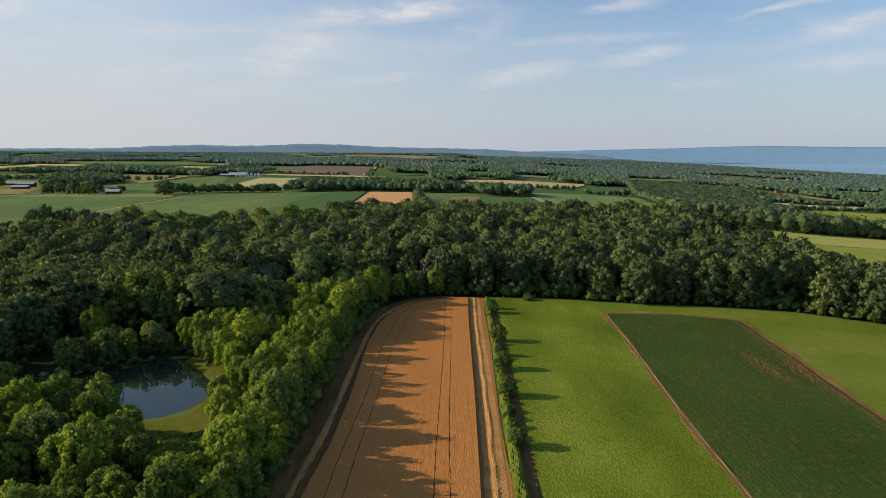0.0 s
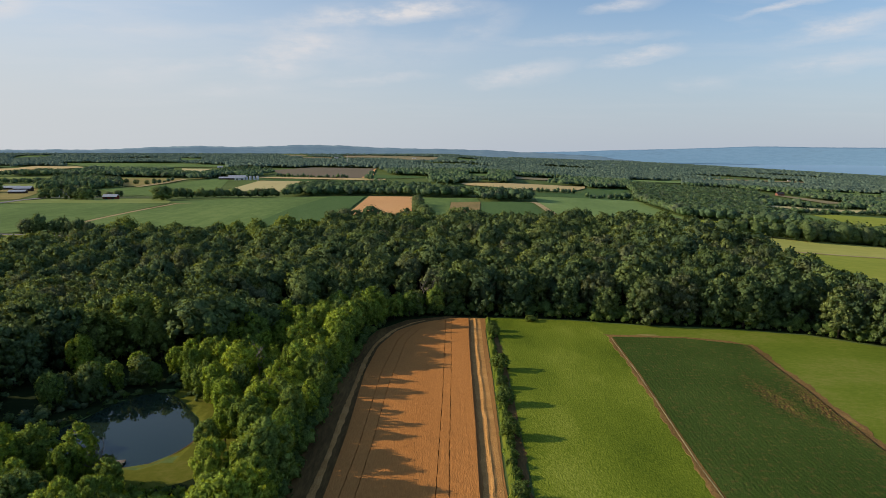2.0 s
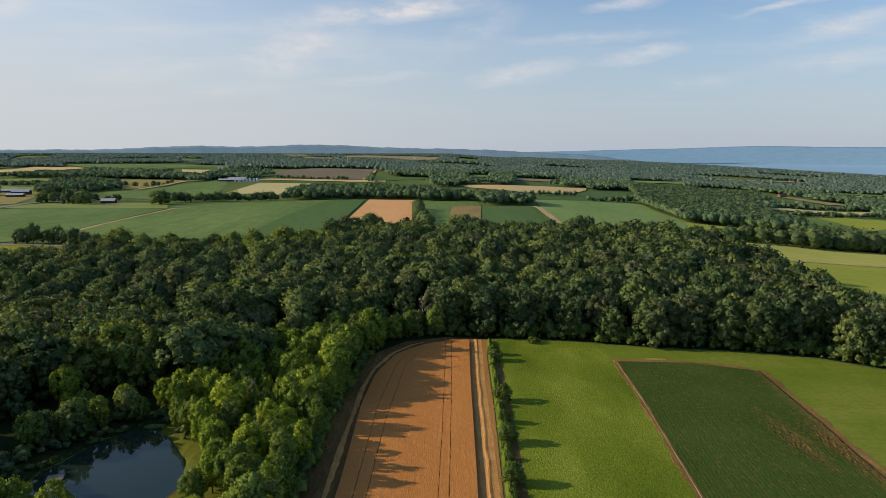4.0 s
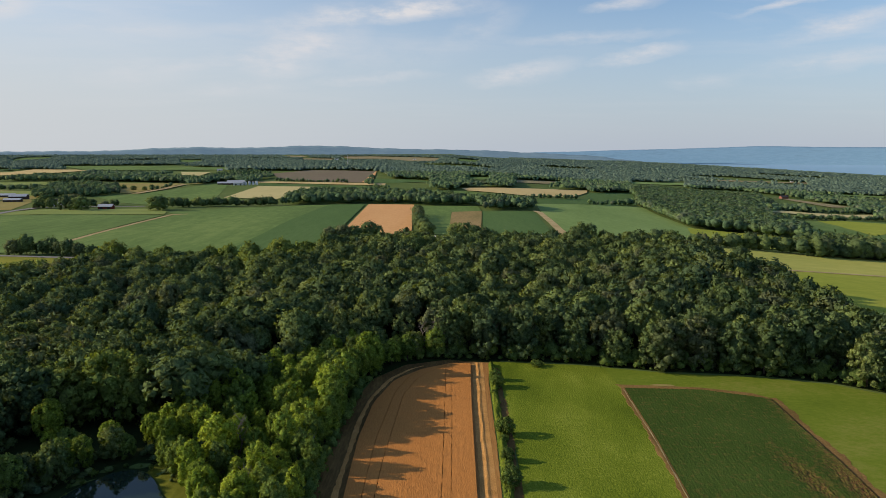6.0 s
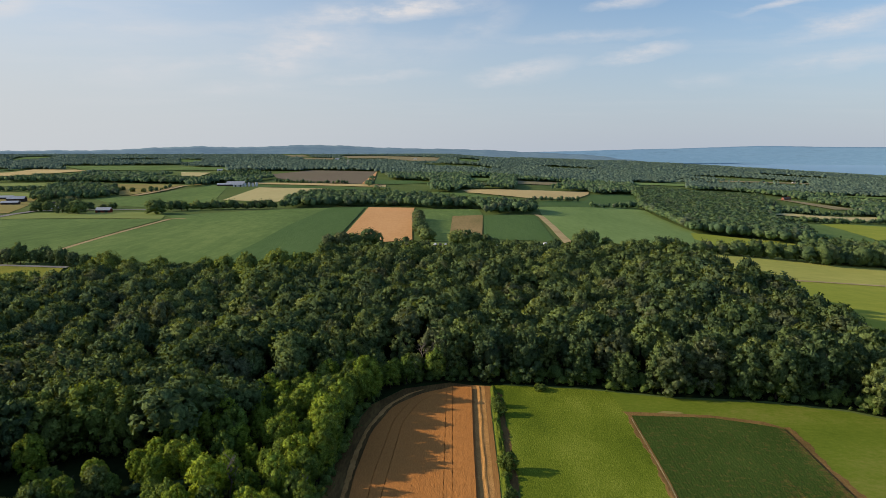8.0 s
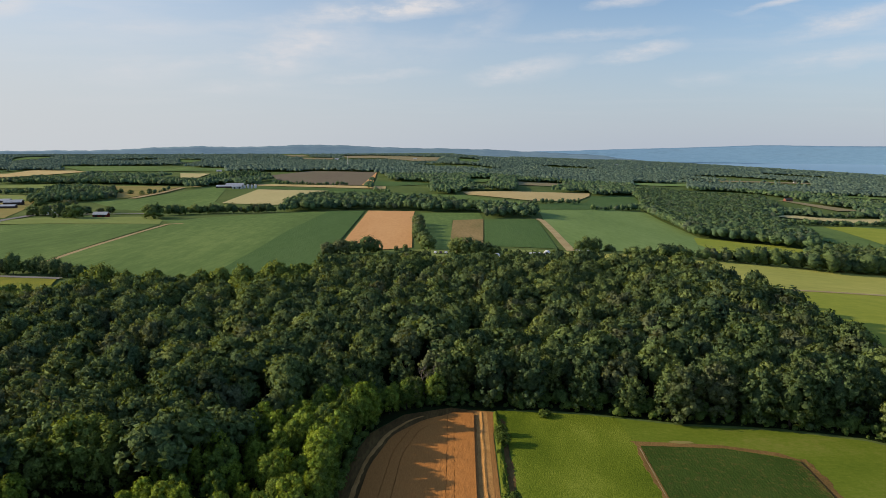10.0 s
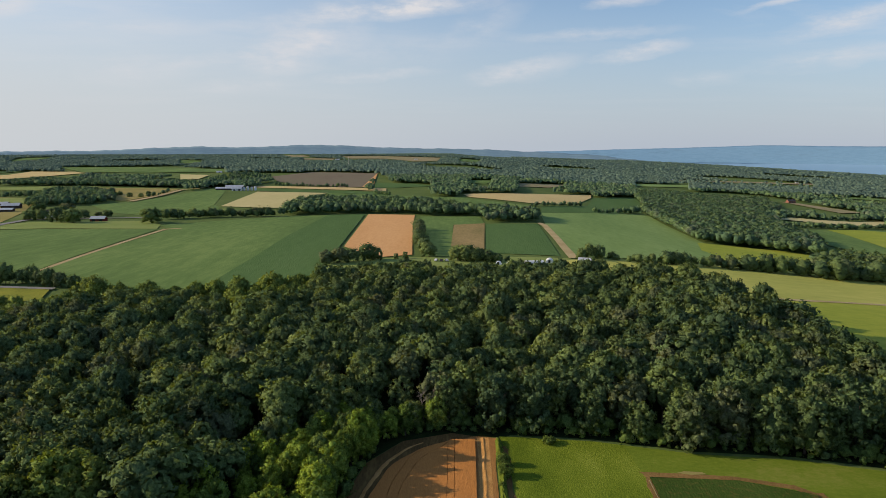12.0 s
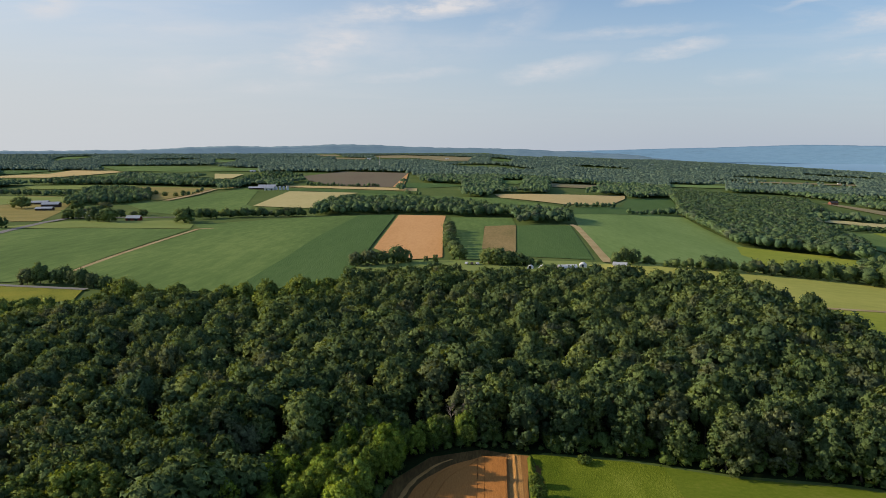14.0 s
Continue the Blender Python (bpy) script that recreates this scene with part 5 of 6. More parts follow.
drape("wheat_plot", [(-1218, 1648), (-1089, 1652), (-1073, 1797), (-1081, 1985), (-1175, 2094), (-1324, 2115), (-1231, 1862), (-1279, 1730)], 2.0, "pale_stubble", "far pale orange stubble field", step=90, skirt=False)
drape("crop_field", [(-1489, 2541), (-1225, 2579), (-771, 2326), (-688, 2078), (-917, 2011), (-1148, 2086)], 2.0, "crop_green", "far green field", step=120, skirt=False)
drape("far_field", [(-873, 5484), (-652, 5758), (-34, 4717), (-46, 3609), (-163, 3469), (-403, 4334), (-628, 4342)], 3.0, "crop_pale", "distant pale yellow field", step=200, skirt=False)
drape("far_field", [(62, 1618), (123, 1641), (90, 1484), (50, 1500)], 1.5, "crop_green", "small green clearing in the woods", step=80, skirt=False)
drape("far_field", [(170, 1601), (336, 1731), (239, 1523), (163, 1459)], 1.5, "crop_pale", "small pale clearing in the woods", step=80, skirt=False)
drape("far_field", [(512, 1062), (568, 1100), (598, 1072), (651, 1066), (719, 1099), (690, 1030), (650, 1010), (600, 1000), (570, 1022), (540, 1044)], 1.5, "beige_stubble", "pale stubble strip", step=60, skirt=False)
drape("far_field", [(453, 900), (521, 921), (600, 955), (720, 900), (640, 760), (500, 640), (411, 618), (396, 655), (408, 737)], 1.0, "crop_green", "green field beyond the wood", step=50, skirt=False)
drape("far_field", [(524, 925), (571, 940), (640, 925), (600, 850), (466, 714), (488, 774), (515, 860)], 1.4, "pasture", "yellow-green grass strip beyond the wood", step=50, skirt=False)
drape("far_field", [(749, 1492), (772, 1480), (800, 1273), (734, 1240)], 1.5, "crop_pale", "pale hay strip among trees", step=80, skirt=False)
drape("far_field", [(950, 1758), (999, 1790), (1180, 1749), (1121, 1670)], 1.5, "crop_green", "thin green field strip", step=90, skirt=False)
drape("far_field", [(838, 2464), (1145, 2607), (1461, 2613), (1389, 2500), (1083, 2485), (814, 2390)], 2.0, "crop_pale", "thin pale field line", step=120, skirt=False)
STRIPS = [("crop_pale", "far pale field below the hills", [(-1640, 6600), (-1400, 6500), (-1092, 5294), (-1244, 5300)]), ("crop_green", "far green field among woods", [(-1590, 3937), (-1377, 3764), (-1239, 3218), (-1330, 3298)]), ("beige_stubble", "pale stubble field behind the hamlet", [(-755, 1887), (-657, 1853), (-608, 1635), (-641, 1608)]),
          ("crop_pale", "narrow far pale field", [(-999, 4613), (-738, 4380), (-673, 3925), (-889, 4108)]), ("crop_green", "far green field under the hills", [(-3200, 5000), (-3100, 5200), (-2656, 4300), (-2455, 3690)]), ("crop_dark", "far green field beside the orange wheat", [(-1571, 2116), (-1362, 2120), (-1327, 1870), (-1338, 1808)]),
          ("crop_green", "small far clearing in the woods", [(112, 4427), (242, 4434), (163, 3559), (72, 3702)]), ("crop_light", "green meadow strip behind the far wood", [(573, 2010), (773, 2103), (707, 1926), (530, 1860)]), ("crop_pale", "pale grass strip behind the far wood", [(621, 1458), (733, 1487), (700, 1430), (601, 1412)])]
for paint, words, outline in STRIPS:
    drape("far_field", outline, 2.0, paint, words, step=90, skirt=False)
FIELDS_FAR = [[(-463, 1768), (-421, 2074), (-203, 1984), (-169, 1351), (-300, 1390), (-409, 1390), (-393, 1555)], [(-203, 1984), (-120, 1500), (-60, 1480), (-20, 1400), (-90, 1140), (-146, 1341)], [(31, 1190), (115, 1235), (300, 1380), (285, 1270), (215, 1070), (120, 980), (60, 1010), (20, 1110)],
              [(-1000, 1640), (-1193, 1640), (-1360, 2139), (-1108, 2034), (-1037, 1830)], [(-1489, 2541), (-1225, 2579), (-771, 2326), (-688, 2078), (-917, 2011), (-1148, 2086)]]
FIELDS_FAR += [[(-873, 5484), (-652, 5758), (-34, 4717), (-46, 3609), (-163, 3469), (-403, 4334), (-628, 4342)], [(62, 1618), (123, 1641), (90, 1484), (50, 1500)], [(170, 1601), (336, 1731), (239, 1523), (163, 1459)],
              [(512, 1062), (568, 1105), (598, 1078), (651, 1072), (719, 1104), (690, 1030), (650, 1010), (600, 1000), (570, 1015), (530, 1035)], [(430, 900), (600, 960), (700, 900), (400, 730)], [(745, 1500), (780, 1490), (810, 1260), (725, 1235)], [(940, 1758), (999, 1800), (1190, 1749), (1121, 1660)], [(838, 2464), (1145, 2607), (1461, 2613), (1389, 2500), (1083, 2485), (814, 2390)],
              [(-470, 1340), (-330, 1340), (-90, 1230), (-200, 900), (-300, 780), (-520, 950)], [(-760, 1400), (-500, 1320), (-480, 1000), (-530, 850), (-900, 900), (-960, 1400)], [(-1300, 1640), (-1080, 1640), (-1075, 1990), (-1330, 2120)]]
FIELDS_FAR += [outline for _, _, outline in STRIPS]

# ---------------------------------------------------------------- middle distance: trees
far_wood_poly = [(300, 1018), (345, 1174), (397, 1398), (470, 1600), (617, 1480), (713, 1497), (600, 1200), (520, 1100), (446, 906), (400, 735), (330, 600), (300, 618), (242, 660), (268, 806), (281, 905)]
belt_poly = [(-200, 806), (-140, 838), (-97, 845), (-38, 843), (-19, 820), (42, 815), (45, 734), (102, 748), (113, 822), (101, 852), (66, 860), (31, 882), (-3, 942), (-40, 982), (-74, 996), (-160, 1012), (-208, 1000), (-206, 930)]
far_wood = scatter(far_wood_poly, 8.7, 51)
woodland("wood", far_wood, g.uniform(13, 16.5, len(far_wood)), mid_crowns, "dense dark green wood on the falling slope", 52, leaf_material="leaf_mid_haze", wide=1.25)
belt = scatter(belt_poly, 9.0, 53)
woodland("tree_belt", belt, g.uniform(11, 17, len(belt)), mid_crowns, "broad belt of green trees behind the fields", 54, leaf_material="leaf_mid_haze", wide=1.15)


def line_of(points, gap, seed, off=2.0):
    gg = np.random.default_rng(seed)
    out = []
    for (x0, y0), (x1, y1) in zip(points, points[1:]):
        n = max(1, int(math.hypot(x1 - x0, y1 - y0) / gap))
        for k in range(n):
            f = (k + gg.uniform(0.1, 0.9)) / n
            out.append((x0 + (x1 - x0) * f + gg.uniform(-off, off), y0 + (y1 - y0) * f + gg.uniform(-off, off)))
    return np.array(out)


h2 = line_of([(104, 484), (135, 474), (160, 480), (190, 479), (225, 479), (262, 470), (320, 470), (420, 452)], 2.7, 61, 5.0)
woodland("hedgerow", h2, g.uniform(5.5, 11.5, len(h2)) * np.clip(0.6 + (h2[:, 0] - 100) / 150, 0.6, 1.7), low_crowns, "thick hedgerow of trees along the hayfield", 62, leaf_material="leaf_wood", wide=1.05, category="hedge")
corner_trees = scatter([(264, 506), (335, 586), (360, 540), (420, 500), (420, 455), (330, 466), (262, 474)], 8.0, 94)
woodland("tree_belt", corner_trees, g.uniform(10, 16, len(corner_trees)), low_crowns, "tall trees where the hedgerow meets the far wood", 95, leaf_material="leaf_wood", wide=1.2)
h3 = line_of([(-316, 759), (-282, 782), (-256, 796), (-237, 797), (-205, 806)], 2.8, 63, 4)
woodland("hedgerow", h3, g.uniform(7.5, 15, len(h3)), low_crowns, "hedgerow of trees at the field's end", 64, leaf_material="leaf_wood", wide=1.2, category="hedge")
cl = scatter([(-582, 936), (-510, 960), (-504, 1027), (-578, 1165), (-678, 1236), (-706, 1184), (-640, 1060)], 9.5, 65)
woodland("farm_trees", cl, g.uniform(9, 17, len(cl)), low_crowns, "cluster of tall shade trees behind the farmstead", 66, leaf_material="leaf_mid_haze", wide=1.1)
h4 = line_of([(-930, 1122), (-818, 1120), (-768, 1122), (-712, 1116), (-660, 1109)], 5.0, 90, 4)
woodland("hedgerow", h4, g.uniform(8, 14, len(h4)), low_crowns, "row of trees beyond the farm sheds", 91, leaf_material="leaf_mid_haze", wide=1.2, category="hedge")
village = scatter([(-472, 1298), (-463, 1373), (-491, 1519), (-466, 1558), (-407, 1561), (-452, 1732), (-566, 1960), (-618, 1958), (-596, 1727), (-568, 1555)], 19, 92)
woodland("village_trees", village, g.uniform(7, 14, len(village)), low_crowns, "shade trees scattered through the hamlet", 93, leaf_material="leaf_mid_haze", wide=1.1)
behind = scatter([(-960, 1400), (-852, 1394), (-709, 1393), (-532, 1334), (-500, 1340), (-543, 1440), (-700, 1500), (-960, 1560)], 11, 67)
woodland("tree_belt", behind, g.uniform(11, 16, len(behind)), mid_crowns, "tree belt before the far orange field", 68, leaf_material="leaf_mid_haze", wide=1.3)
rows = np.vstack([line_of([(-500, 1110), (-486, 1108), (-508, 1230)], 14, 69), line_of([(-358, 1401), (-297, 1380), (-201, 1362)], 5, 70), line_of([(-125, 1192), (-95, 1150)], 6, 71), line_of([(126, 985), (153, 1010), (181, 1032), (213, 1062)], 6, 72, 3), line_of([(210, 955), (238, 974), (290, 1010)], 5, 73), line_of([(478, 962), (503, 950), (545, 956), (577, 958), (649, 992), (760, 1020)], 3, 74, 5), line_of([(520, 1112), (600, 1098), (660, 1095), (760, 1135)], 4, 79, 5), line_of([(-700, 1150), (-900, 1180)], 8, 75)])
woodland("field_trees", rows, g.uniform(5, 11, len(rows)), low_crowns, "rows of trees along far field edges", 76, leaf_material="leaf_mid_haze", wide=1.25)
mid_fine = [clump_crown(450 + k, lobes=34, sprays=12, leaf=0.45, mid=5.8, low=-0.97, semi=(5.4, 5.4, 5.6), column=0.85, uneven=0.2) for k in range(6)]
field_trees = [(-307, 712, 18, 1.9), (-314, 728, 13, 1.8), (-298, 765, 12, 1.2), (-245, 384, 10.0, 1.35), (-239, 386, 13.1, 1.15), (-232, 389, 8.8, 1.49), (-226, 388, 11.2, 1.22), (-219, 385, 9.4, 1.35), (-212, 381, 11.2, 1.22), (-205, 379, 9.4, 1.35), (-197, 377, 8.1, 1.49)]
field_trees += [(-29.5 + 0.085 * (680 - y) + 2.0 * math.sin(y), y, 10.4 + 1.8 * math.sin(y * 0.7), 1.6) for y in np.arange(480, 668, 13.0)]
field_trees += [(-76, 450, 10, 1.6), (-68, 453, 11.5, 1.6), (-60, 457, 10.5, 1.6), (-51, 463, 12.5, 1.5), (-46, 465, 9.5, 1.5), (-33, 470, 4.5, 1.2), (-27, 471, 5.5, 1.1)]
field_trees += [(-459.5, 752.6, 12, 2.05), (-443.7, 749, 14, 1.4), (-415, 726, 18, 1.3), (-393, 718, 17, 1.8), (-404, 722, 12, 1.6), (-416, 781, 10, 2.1), (-412, 804, 6, 2.6), (-399, 802, 8.5, 2.2), (-614, 889, 19, 2.1), (-457, 645, 13, 1.4), (-489, 875, 12, 2.4), (-534, 886, 14, 2.0), (-452, 800, 13, 1.6), (-430, 760, 13, 1.5), (-557, 1131, 8, 1.6), (-553, 1139, 9, 1.5), (-521, 1106, 9, 1.7), (-499, 1099, 8, 1.6), (-498, 1124, 10, 1.4), (-148, 1345, 12, 1.1)]
field_trees += [(8, 463, 12, 1.6), (14, 461, 12.5, 1.6), (21, 460, 11, 1.6), (28, 459, 9, 1.7), (34, 458, 7, 1.8), (41, 462, 4.5, 1.4), (98, 478, 12.5, 1.1), (92, 474, 9, 1.3), (105, 480, 11, 1.4), (152, 476, 11, 1.5), (157, 475, 10, 1.5)]
for x, y, tall, wide in field_trees:
    plant("field", mid_fine, x, y, tall, "leaf_wood", "round leafy field tree with a full crown", "trees standing among the fields", wide=wide * 0.72)

# ---------------------------------------------------------------- far country: woods beyond a kilometre
far_bear, far_dist = [], []
for many, near, far in ((21000, 985, 1750), (25000, 1750, 3500), (14000, 3500, 9500)):
    far_bear.append(g.uniform(-0.80, 0.86, many))
    far_dist.append(near * (far / near) ** g.uniform(0, 1, many))
bear, dist = np.concatenate(far_bear), np.concatenate(far_dist)


def open_land(x, y):
    """Where the far country is field, lake or a nearer wood, not woodland."""
    d = np.abs(y)
    free = np.zeros(x.shape, bool)
    for poly in FIELDS_FAR:
        for k in (1.0, 1.05, 1.1, 1.17):
            free |= inside(x * k, y * k, poly)
    free |= inside(x, y, [(-235, 930), (0, 900), (135, 840), (135, 1005), (20, 1110), (-60, 1150), (-235, 1160)])
    free |= inside(x, y, far_wood_poly) | inside(x, y, belt_poly) | inside(x, y, [(124, 885), (142, 990), (229, 1083), (284, 1285), (397, 1398), (345, 1174), (297, 1017)])
    free |= (x > 3480) | ((d > 6800) & (x < 0.1 * y))
    # smaller meadows open up here and there
    return free | ((np.sin(x / 190 + 1.3) * np.sin(y / 330 + 0.6 * np.sin(x / 260)) > 0.66) & (d < 4500))


fx, fy = dist * bear, dist.copy()
clear = open_land(fx, fy)
# the closed canopy between the far crowns, ragged and a little lower than their tops
sheet_b, sheet_d = np.linspace(-0.80, 0.86, 380), 1010 * (9.0 ** np.linspace(0, 1, 105))
SB, SD = np.meshgrid(sheet_b, sheet_d, indexing="ij")
SB, SD = SB + g.uniform(-0.0012, 0.0012, SB.shape), SD * (1 + g.uniform(-0.006, 0.006, SD.shape))
sheet_x, sheet_y = SB * SD, SD
bare = open_land(sheet_x, sheet_y).ravel()
sheet_v = far_fold(np.stack([sheet_x, sheet_y, height(sheet_x, sheet_y) + np.where(bare.reshape(SB.shape), 1.0, 8.6 + 1.2 * np.clip((SD - 1500) / 3000, 0, 2)) + g.normal(0, 1.3, SB.shape)], -1).reshape(-1, 3))
quads = grid_faces(len(sheet_b), len(sheet_d))
for tag, pick in (("leaf_mid_haze", sheet_y.ravel()[quads].mean(1) < 1750), ("leaf_far_haze", sheet_y.ravel()[quads].mean(1) >= 1750)):
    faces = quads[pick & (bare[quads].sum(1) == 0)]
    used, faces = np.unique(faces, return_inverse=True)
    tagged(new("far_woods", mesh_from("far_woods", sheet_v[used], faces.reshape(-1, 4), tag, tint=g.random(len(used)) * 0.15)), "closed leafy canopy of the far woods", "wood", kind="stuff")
fx, fy, dist = fx[~clear], fy[~clear], dist[~clear]
far_tall = 12.0 + 1.6 * np.clip((dist - 1000) / 2500, 0, 3) + g.normal(0, 1.5, len(fx))
for near, far, shapes, wide, leafy_kind, words in ((0, 1350, far_crowns, 0.85, "leaf_mid_haze", "wooded country of many small tree crowns"), (1350, 1750, far_crowns, 1.0, "leaf_mid_haze", "wooded country beyond the first fields"),
                                                  (1750, 3500, farther_crowns, 1.05, "leaf_far_haze", "far hazy wooded country of many small tree crowns"), (3500, 9e9, farther_crowns, 1.7, "leaf_far_haze", "dim wooded slopes near the skyline")):
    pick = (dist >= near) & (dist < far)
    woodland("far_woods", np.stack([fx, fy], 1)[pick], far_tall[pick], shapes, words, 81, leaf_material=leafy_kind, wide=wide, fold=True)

# ---------------------------------------------------------------- lake, far shore, skyline hills
lx, ly = np.meshgrid(np.linspace(3400, 9500, 24), np.linspace(3000, 15500, 40), indexing="ij")
lake = new("lake", mesh_from("lake", far_fold(np.stack([lx, ly, np.full(lx.shape, -149.0)], -1).reshape(-1, 3)), grid_faces(24, 40), "lake_water", smooth=True))
tagged(lake, "long pale blue lake in the far valley", "lake", kind="structure")


def hills(name, bearings, tops, base, far, deep, material, label, rough=0.0006, seed=3, n=260):
    """A skyline of hills: how high they stand, as a slope from the eye, over the bearing."""
    b = np.linspace(bearings[0], bearings[-1], n)
    top = soft_interp(b, (bearings, tops), 0.02) - 0.0022 + rough * (0.5 * np.sin(b * 61 + seed) * np.sin(b * 23) + 0.35 * np.sin(b * 171 + seed) + 0.25 * np.sin(b * 420))
    base = np.interp(b, bearings, base)
    V = []
    for f in np.linspace(0, 1, 9):
        d = far + deep * f
        sl = base + (top - base) * (f ** 0.7)
        dy = d / np.sqrt(1 + b * b)
        V.append(np.stack([b * dy, dy + MID_EYE[1], MID_EYE[2] + sl * dy], 1))
    V.append(V[-1] + [0, 60, -120])
    V = np.stack(V, 0)
    return tagged(new(name, mesh_from(name, V.reshape(-1, 3), grid_faces(V.shape[0], n), material, smooth=True)), label, "hills", kind="structure")


hills("backdrop_hills", [-0.95, -0.68, -0.63, -0.534, -0.473, -0.378, -0.3, -0.197, -0.162, -0.076, -0.004, 0.05, 0.1, 0.185, 0.228, 0.27, 0.335, 0.4], [-0.0005, 0.0006, 0.0012, 0.001, 0.0042, 0.0073, 0.0059, 0.0096, 0.0087, 0.0041, 0.0036, 0.0022, -0.0003, -0.0038, -0.0064, -0.0108, -0.0168, -0.022], [-0.03] * 18, 4200, 400, "hill_haze", "low wooded hills on the skyline, haze painted blue-green", rough=0.0009)
hills("backdrop_shore", [0.12, 0.183, 0.272, 0.329, 0.387, 0.44, 0.494, 0.552, 0.61, 0.67, 0.95], [-0.0017, -0.0005, 0.0020, 0.0032, 0.0049, 0.0065, 0.0082, 0.0069, 0.0061, 0.0061, 0.0058], [-0.0205, -0.0205, -0.0205, -0.0203, -0.0203, -0.0206, -0.0222, -0.0248, -0.0265, -0.0278, -0.034], 4545, 120, "shore_haze", "hills with small pale fields across the lake, haze painted blue", rough=0.0003, seed=8)

# ---------------------------------------------------------------- buildings


def box_bm(bm, x0, x1, y0, y1, z0, z1):
    vs = [bm.verts.new(p) for p in ((x0, y0, z0), (x1, y0, z0), (x1, y1, z0), (x0, y1, z0), (x0, y0, z1), (x1, y0, z1), (x1, y1, z1), (x0, y1, z1))]
    for f in ((3, 2, 1, 0), (4, 5, 6, 7), (0, 1, 5, 4), (1, 2, 6, 5), (2, 3, 7, 6), (3, 0, 4, 7)):
        bm.faces.new([vs[i] for i in f])


def barn(name, x, y, turn, long, wide, eave, ridge, wall, roof, label, category="barn", doors=1, windows=3, chimney=False):
    """A gabled building: walls with gables, two roof slopes with overhang, doors and windows."""
    top = tagged(new(name), label, category)
    q = far_fold(np.array((x, y, float(height(x, y)))))
    top.matrix_basis = pose(*q, 0, 0, turn)
    a, b = long / 2, wide / 2
    bm = bmesh.new()
    v = [bm.verts.new(p) for p in ((-a, -b, -1), (a, -b, -1), (a, b, -1), (-a, b, -1), (-a, -b, eave), (a, -b, eave), (a, b, eave), (-a, b, eave), (-a, 0, ridge), (a, 0, ridge))]
    for f in ((0, 1, 5, 4), (2, 3, 7, 6), (1, 2, 6, 9, 5), (3, 0, 4, 8, 7), (3, 2, 1, 0)):
        bm.faces.new([v[i] for i in f])
    part("wall", bm, wall, top)
    for s in (-1, 1):
        bm = bmesh.new()
        o, dz = 0.5, 0.5 * (ridge - eave) / b
        p = [(-a - o, s * (b + o), eave - dz + 0.1), (a + o, s * (b + o), eave - dz + 0.1), (a + o, 0, ridge + 0.1), (-a - o, 0, ridge + 0.1)]
        lo, hi = [bm.verts.new(c) for c in p], [bm.verts.new((c[0], c[1], c[2] + 0.2)) for c in p]
        bm.faces.new(lo); bm.faces.new(hi[::-1])
        for k in range(4):
            bm.faces.new((lo[k], hi[k], hi[(k + 1) % 4], lo[(k + 1) % 4]))
        bmesh.ops.recalc_face_normals(bm, faces=bm.faces)
        part("roof_slope", bm, roof, top)
    for k in range(doors):
        bm = bmesh.new()
        cx = (k - (doors - 1) / 2) * long / max(doors, 1)
        box_bm(bm, cx - 1.6, cx + 1.6, -b - 0.08, -b + 0.05, -0.5, min(eave - 0.4, 3.2))
        part("door", bm, "window_dark" if wall == "red_boards" else "dark_roof", top)
    for k in range(windows):
        bm = bmesh.new()
        cx = -a + long * (k + 0.5) / windows + 0.8
        box_bm(bm, cx - 0.5, cx + 0.5, -b - 0.06, -b + 0.05, eave * 0.45, eave * 0.45 + 1.2)
        part("window", bm, "window_dark", top)
    if chimney:
        bm = bmesh.new()
        box_bm(bm, a * 0.4, a * 0.4 + 0.9, -0.45, 0.45, ridge - 1, ridge + 1.3)
        part("chimney", bm, "brick_red", top)
    return top


def hoop_house(x, y, turn, long, radius, label="white rounded plastic hoop house beside the farm track"):
    top = tagged(new("hoop_house"), label, "greenhouse", "hoop houses")
    top.matrix_basis = pose(x, y, float(height(x, y)) + 0.3, 0, 0, turn)
    bm = bmesh.new()
    rings = []
    for k in range(7):
        rings.append([bm.verts.new((-long / 2 + long * k / 6, radius * math.cos(t), radius * 1.05 * math.sin(t) + 0.03 * (k % 2))) for t in np.linspace(0, math.pi, 13)])
    for r, s in zip(rings, rings[1:]):
        for i in range(12):
            bm.faces.new((r[i], r[i + 1], s[i + 1], s[i]))
    part("cover", bm, "white_sheet", top)
    for e in (-1, 1):
        bm = bmesh.new()
        bm.faces.new([bm.verts.new((e * (long / 2 - 0.1), radius * 0.99 * math.cos(t), radius * 1.03 * math.sin(t))) for t in np.linspace(0, math.pi, 13)])
        part("end_wall", bm, "white_sheet", top)
    bm = bmesh.new()
    box_bm(bm, -long / 2 - 0.05, -long / 2 + 0.05, -0.7, 0.7, 0, 2.1)
    part("door", bm, "window_dark", top)


def silo(x, y, tall, radius):
    top = tagged(new("silo"), "white round farm silo with a domed top", "silo", "silos of the dairy farm")
    top.matrix_basis = pose(*far_fold(np.array((x, y, float(height(x, y))))), 0, 0, 0)
    bm = bmesh.new()
    bmesh.ops.create_cone(bm, cap_ends=True, segments=20, radius1=radius, radius2=radius, depth=tall, matrix=Matrix.Translation((0, 0, tall / 2)))
    part("body", bm, "white_sheet", top)
    bm = bmesh.new()
    bmesh.ops.create_uvsphere(bm, u_segments=20, v_segments=8, radius=radius * 1.03, matrix=Matrix.Translation((0, 0, tall)) @ Matrix.Diagonal((1, 1, 0.6, 1)))
    part("dome", bm, "metal_roof", top)


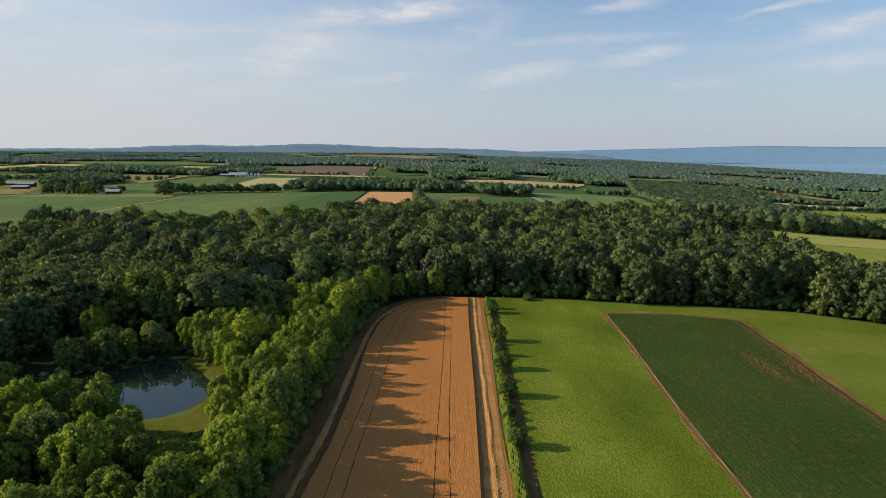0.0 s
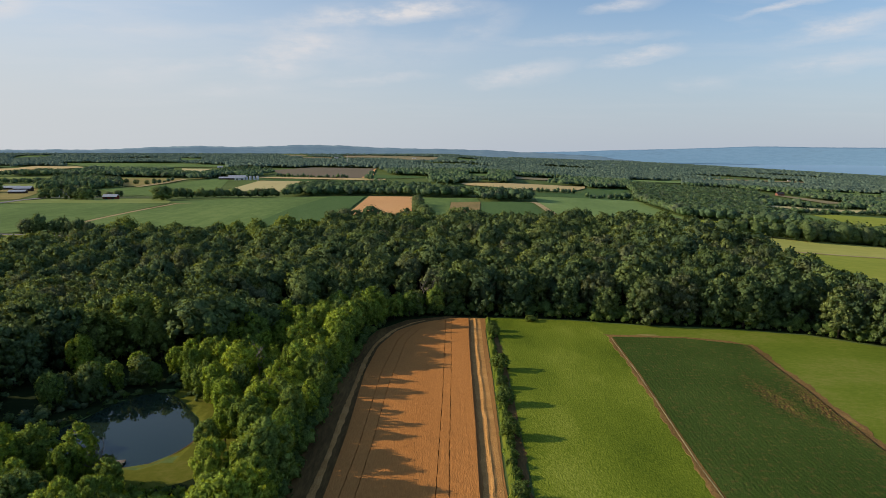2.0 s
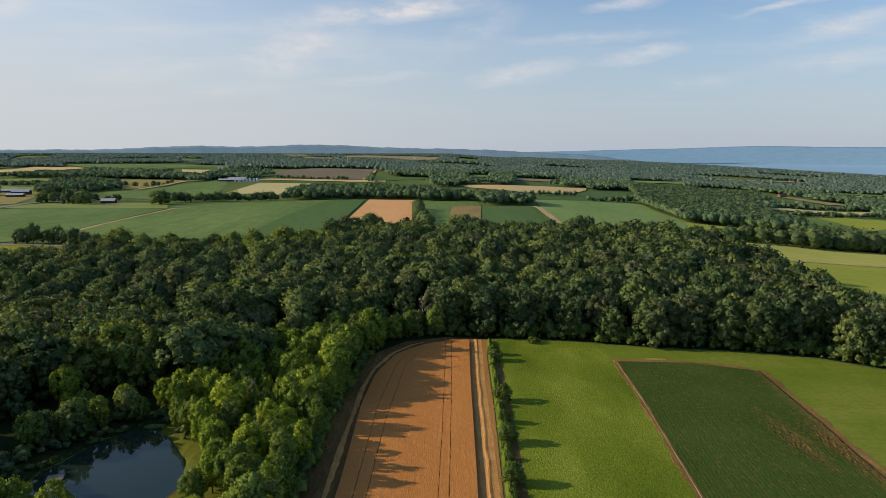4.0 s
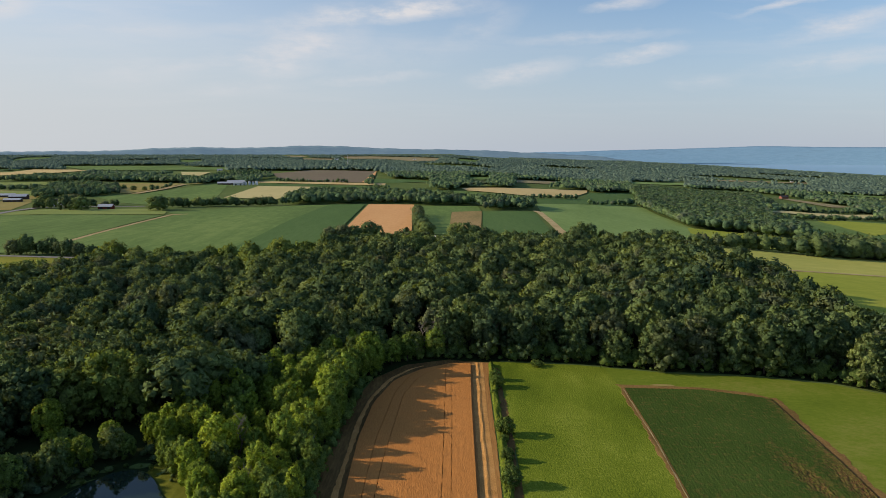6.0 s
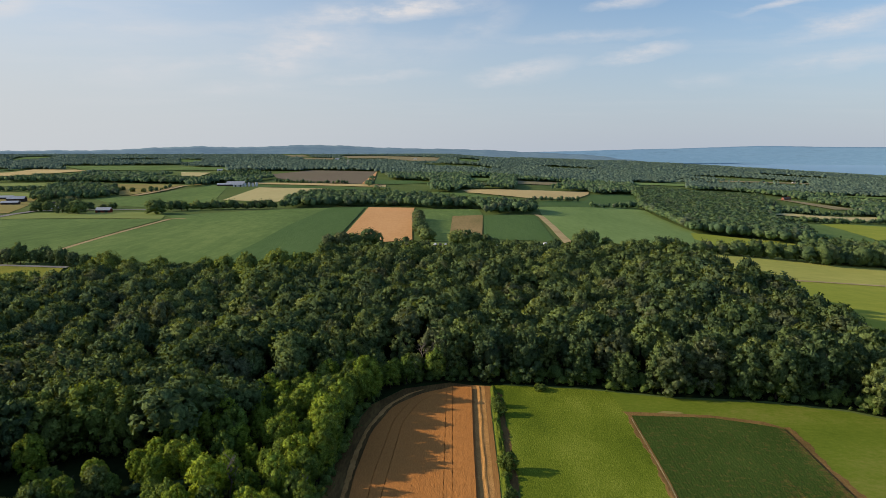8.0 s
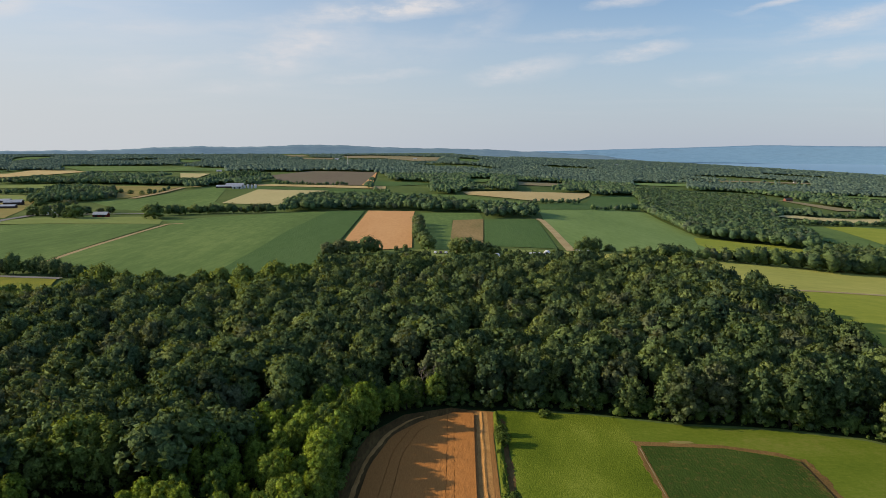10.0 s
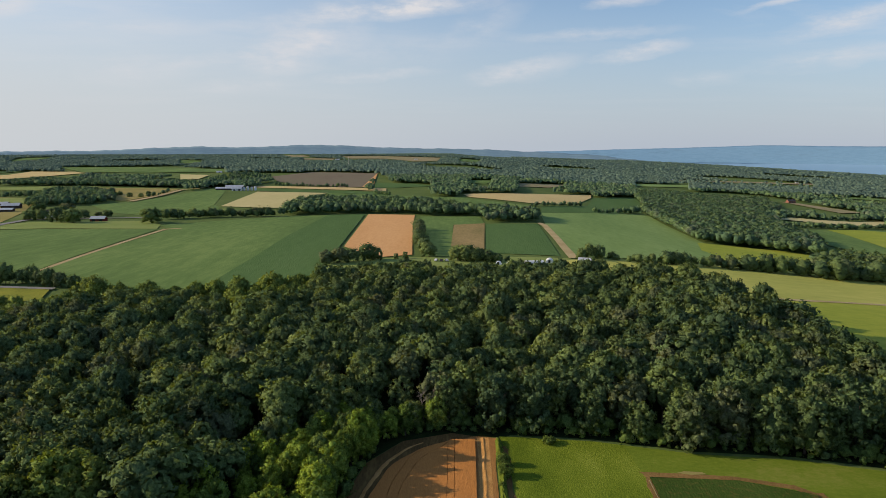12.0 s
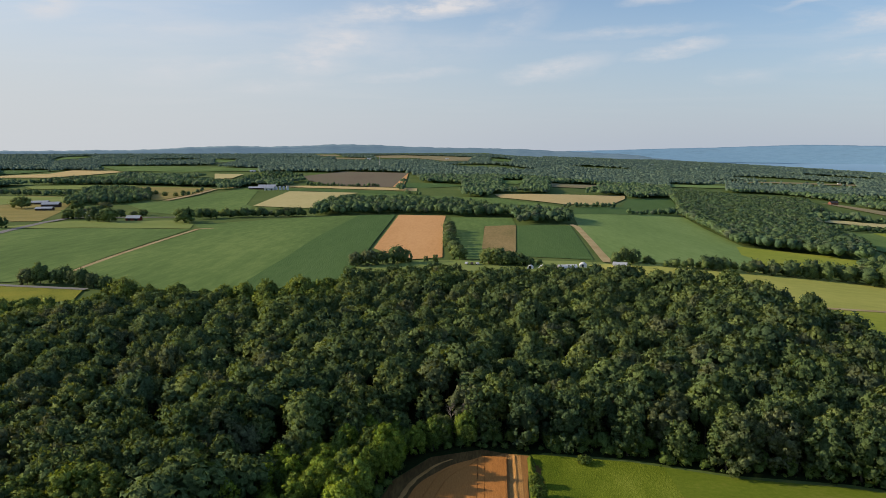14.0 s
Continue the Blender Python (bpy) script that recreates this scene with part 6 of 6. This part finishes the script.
barn("barn", -376, 738, 4, 15, 8, 3.0, 5.4, "red_boards", "metal_roof", "long red wooden barn with a grey metal roof", doors=2)
barn("farmhouse", -463, 792, 20, 14, 9, 5.4, 8.6, "white_boards", "dark_roof", "white wooden farmhouse half hidden by trees", "house", doors=1, windows=4, chimney=True)
barn("cattle_shed", -587, 912, 12, 22, 11, 4.4, 7.4, "dark_boards", "metal_roof", "large dark barn with pale metal roof", "barn", doors=2)
barn("cattle_shed", -565, 866, 12, 20, 9, 3.0, 4.8, "dark_boards", "metal_roof", "low shed with pale metal roof", "shed", doors=3)
barn("machine_shed", -632, 955, 12, 22, 10, 3.0, 5.2, "dark_boards", "metal_roof", "long machine shed with pale metal roof", "shed", doors=3)
barn("dairy_shed", -425, 1284, 8, 30, 11, 3, 5.4, "dark_boards", "metal_roof", "long dark dairy shed with a pale metal roof", "shed", doors=3)
barn("dairy_shed", -394, 1264, 8, 18, 10, 4, 7, "white_boards", "metal_roof", "white dairy barn with metal roof", "barn", doors=2)
barn("dairy_shed", -418, 1325, 8, 34, 12, 3.5, 6.5, "dark_boards", "metal_roof", "long dark cattle shed with a pale metal roof", "shed", doors=3)
for k, sxy in enumerate(((-382, 1268), (-375, 1269), (-368, 1270), (-361, 1270))):
    silo(*sxy, 5.5 + (k % 2), 2.3)
hoop_house(41, 446, 75, 7, 2.4)
hoop_house(57, 450, 8, 12, 2.5)
hoop_house(68, 458, 80, 7, 2.5)
hoop_house(34, 449, 80, 5, 1.9)
barn("garden_shed", 92, 461, -20, 8, 4, 2.3, 3.4, "white_boards", "metal_roof", "white shed with a sloping pale roof", "shed", doors=1, windows=2)
barn("house", 26, 468, 10, 9, 6, 3, 5, "white_boards", "dark_roof", "small house among trees by the track", "house", chimney=True)
barn("house", 762, 1470, 10, 17, 10, 5, 8.5, "brick_red", "dark_roof", "red brick house among trees", "house", chimney=True)
for x, y, l in ((849, 2463, 14), (806, 2496, 18), (1407, 2645, 12), (1080, 3450, 18), (1004, 4275, 16), (1249, 4791, 26), (-560, 2700, 16), (-575, 2279, 13), (-586, 2377, 12), (-590, 2106, 12), (-540, 1834, 11), (-640, 3900, 22), (-180, 4000, 18), (690, 1480, 12), (-700, 2050, 16)):
    barn("house", x, y, 8, l, l * 0.45, l * 0.2, l * 0.34, "white_boards", "metal_roof", "distant pale building among trees", "house", doors=1, windows=2)


def mast(x, y, tall):
    top = tagged(new("radio_mast"), "thin grey lattice radio mast far off", "mast")
    top.matrix_basis = pose(*far_fold(np.array((x, y, float(height(x, y))))), 0, 0, 0)
    for k in range(3):
        V, F = [], []
        a = k * 2.094
        tube(V, F, [(2.2 * math.cos(a), 2.2 * math.sin(a), 0), (0.5 * math.cos(a), 0.5 * math.sin(a), tall)], [0.35, 0.25], 5)
        ob = new("leg", mesh_from("leg", np.vstack(V), np.array(F), "grey_steel")); ob.parent = top
    for k in range(8):
        V, F = [], []
        z = tall * (k + 0.5) / 8
        r = 2.2 - 1.7 * z / tall
        tube(V, F, [(r * math.cos(a), r * math.sin(a), z) for a in (0, 2.094, 4.189, 6.283)], [0.15] * 4, 4)
        ob = new("brace", mesh_from("brace", np.vstack(V), np.array(F), "grey_steel")); ob.parent = top


mast(-360, 2450, 42)


def car(x, y, turn, paint):
    top = tagged(new("car"), "parked car on the grass by the farm track", "car", "parked cars")
    top.matrix_basis = pose(x, y, float(height(x, y)) + 0.55, 0, 0, turn)
    prof = [(-2.2, 0.35), (-2.2, 0.85), (-1.3, 0.95), (-0.7, 1.45), (0.9, 1.45), (1.5, 0.98), (2.2, 0.85), (2.2, 0.35)]
    bm = bmesh.new()
    l, r = [bm.verts.new((px, -0.85, pz)) for px, pz in prof], [bm.verts.new((px, 0.85, pz)) for px, pz in prof]
    bm.faces.new(l); bm.faces.new(r[::-1])
    for k in range(8):
        bm.faces.new((l[k], r[k], r[(k + 1) % 8], l[(k + 1) % 8]))
    bmesh.ops.recalc_face_normals(bm, faces=bm.faces)
    bmesh.ops.bevel(bm, geom=bm.edges[:], offset=0.07, segments=2, affect="EDGES")
    part("body", bm, paint, top)
    for s in (-1, 1):
        bm = bmesh.new()
        box_bm(bm, -0.75, 0.95, s * 0.87 - 0.02, s * 0.87 + 0.02, 0.98, 1.36)
        part("window", bm, "window_dark", top)
        for wx in (-1.35, 1.35):
            bm = bmesh.new()
            bmesh.ops.create_cone(bm, cap_ends=True, segments=14, radius1=0.34, radius2=0.34, depth=0.22, matrix=Matrix.Translation((wx, s * 0.8, 0.34)) @ Matrix.Rotation(math.pi / 2, 4, "X"))
            part("wheel", bm, "window_dark", top)


for k, (x, y) in enumerate(((-6, 460), (-2.5, 459), (1, 459.5))):
    car(x, y, 80 + 12 * k, ("white_sheet", "dark_roof", "metal_roof")[k])
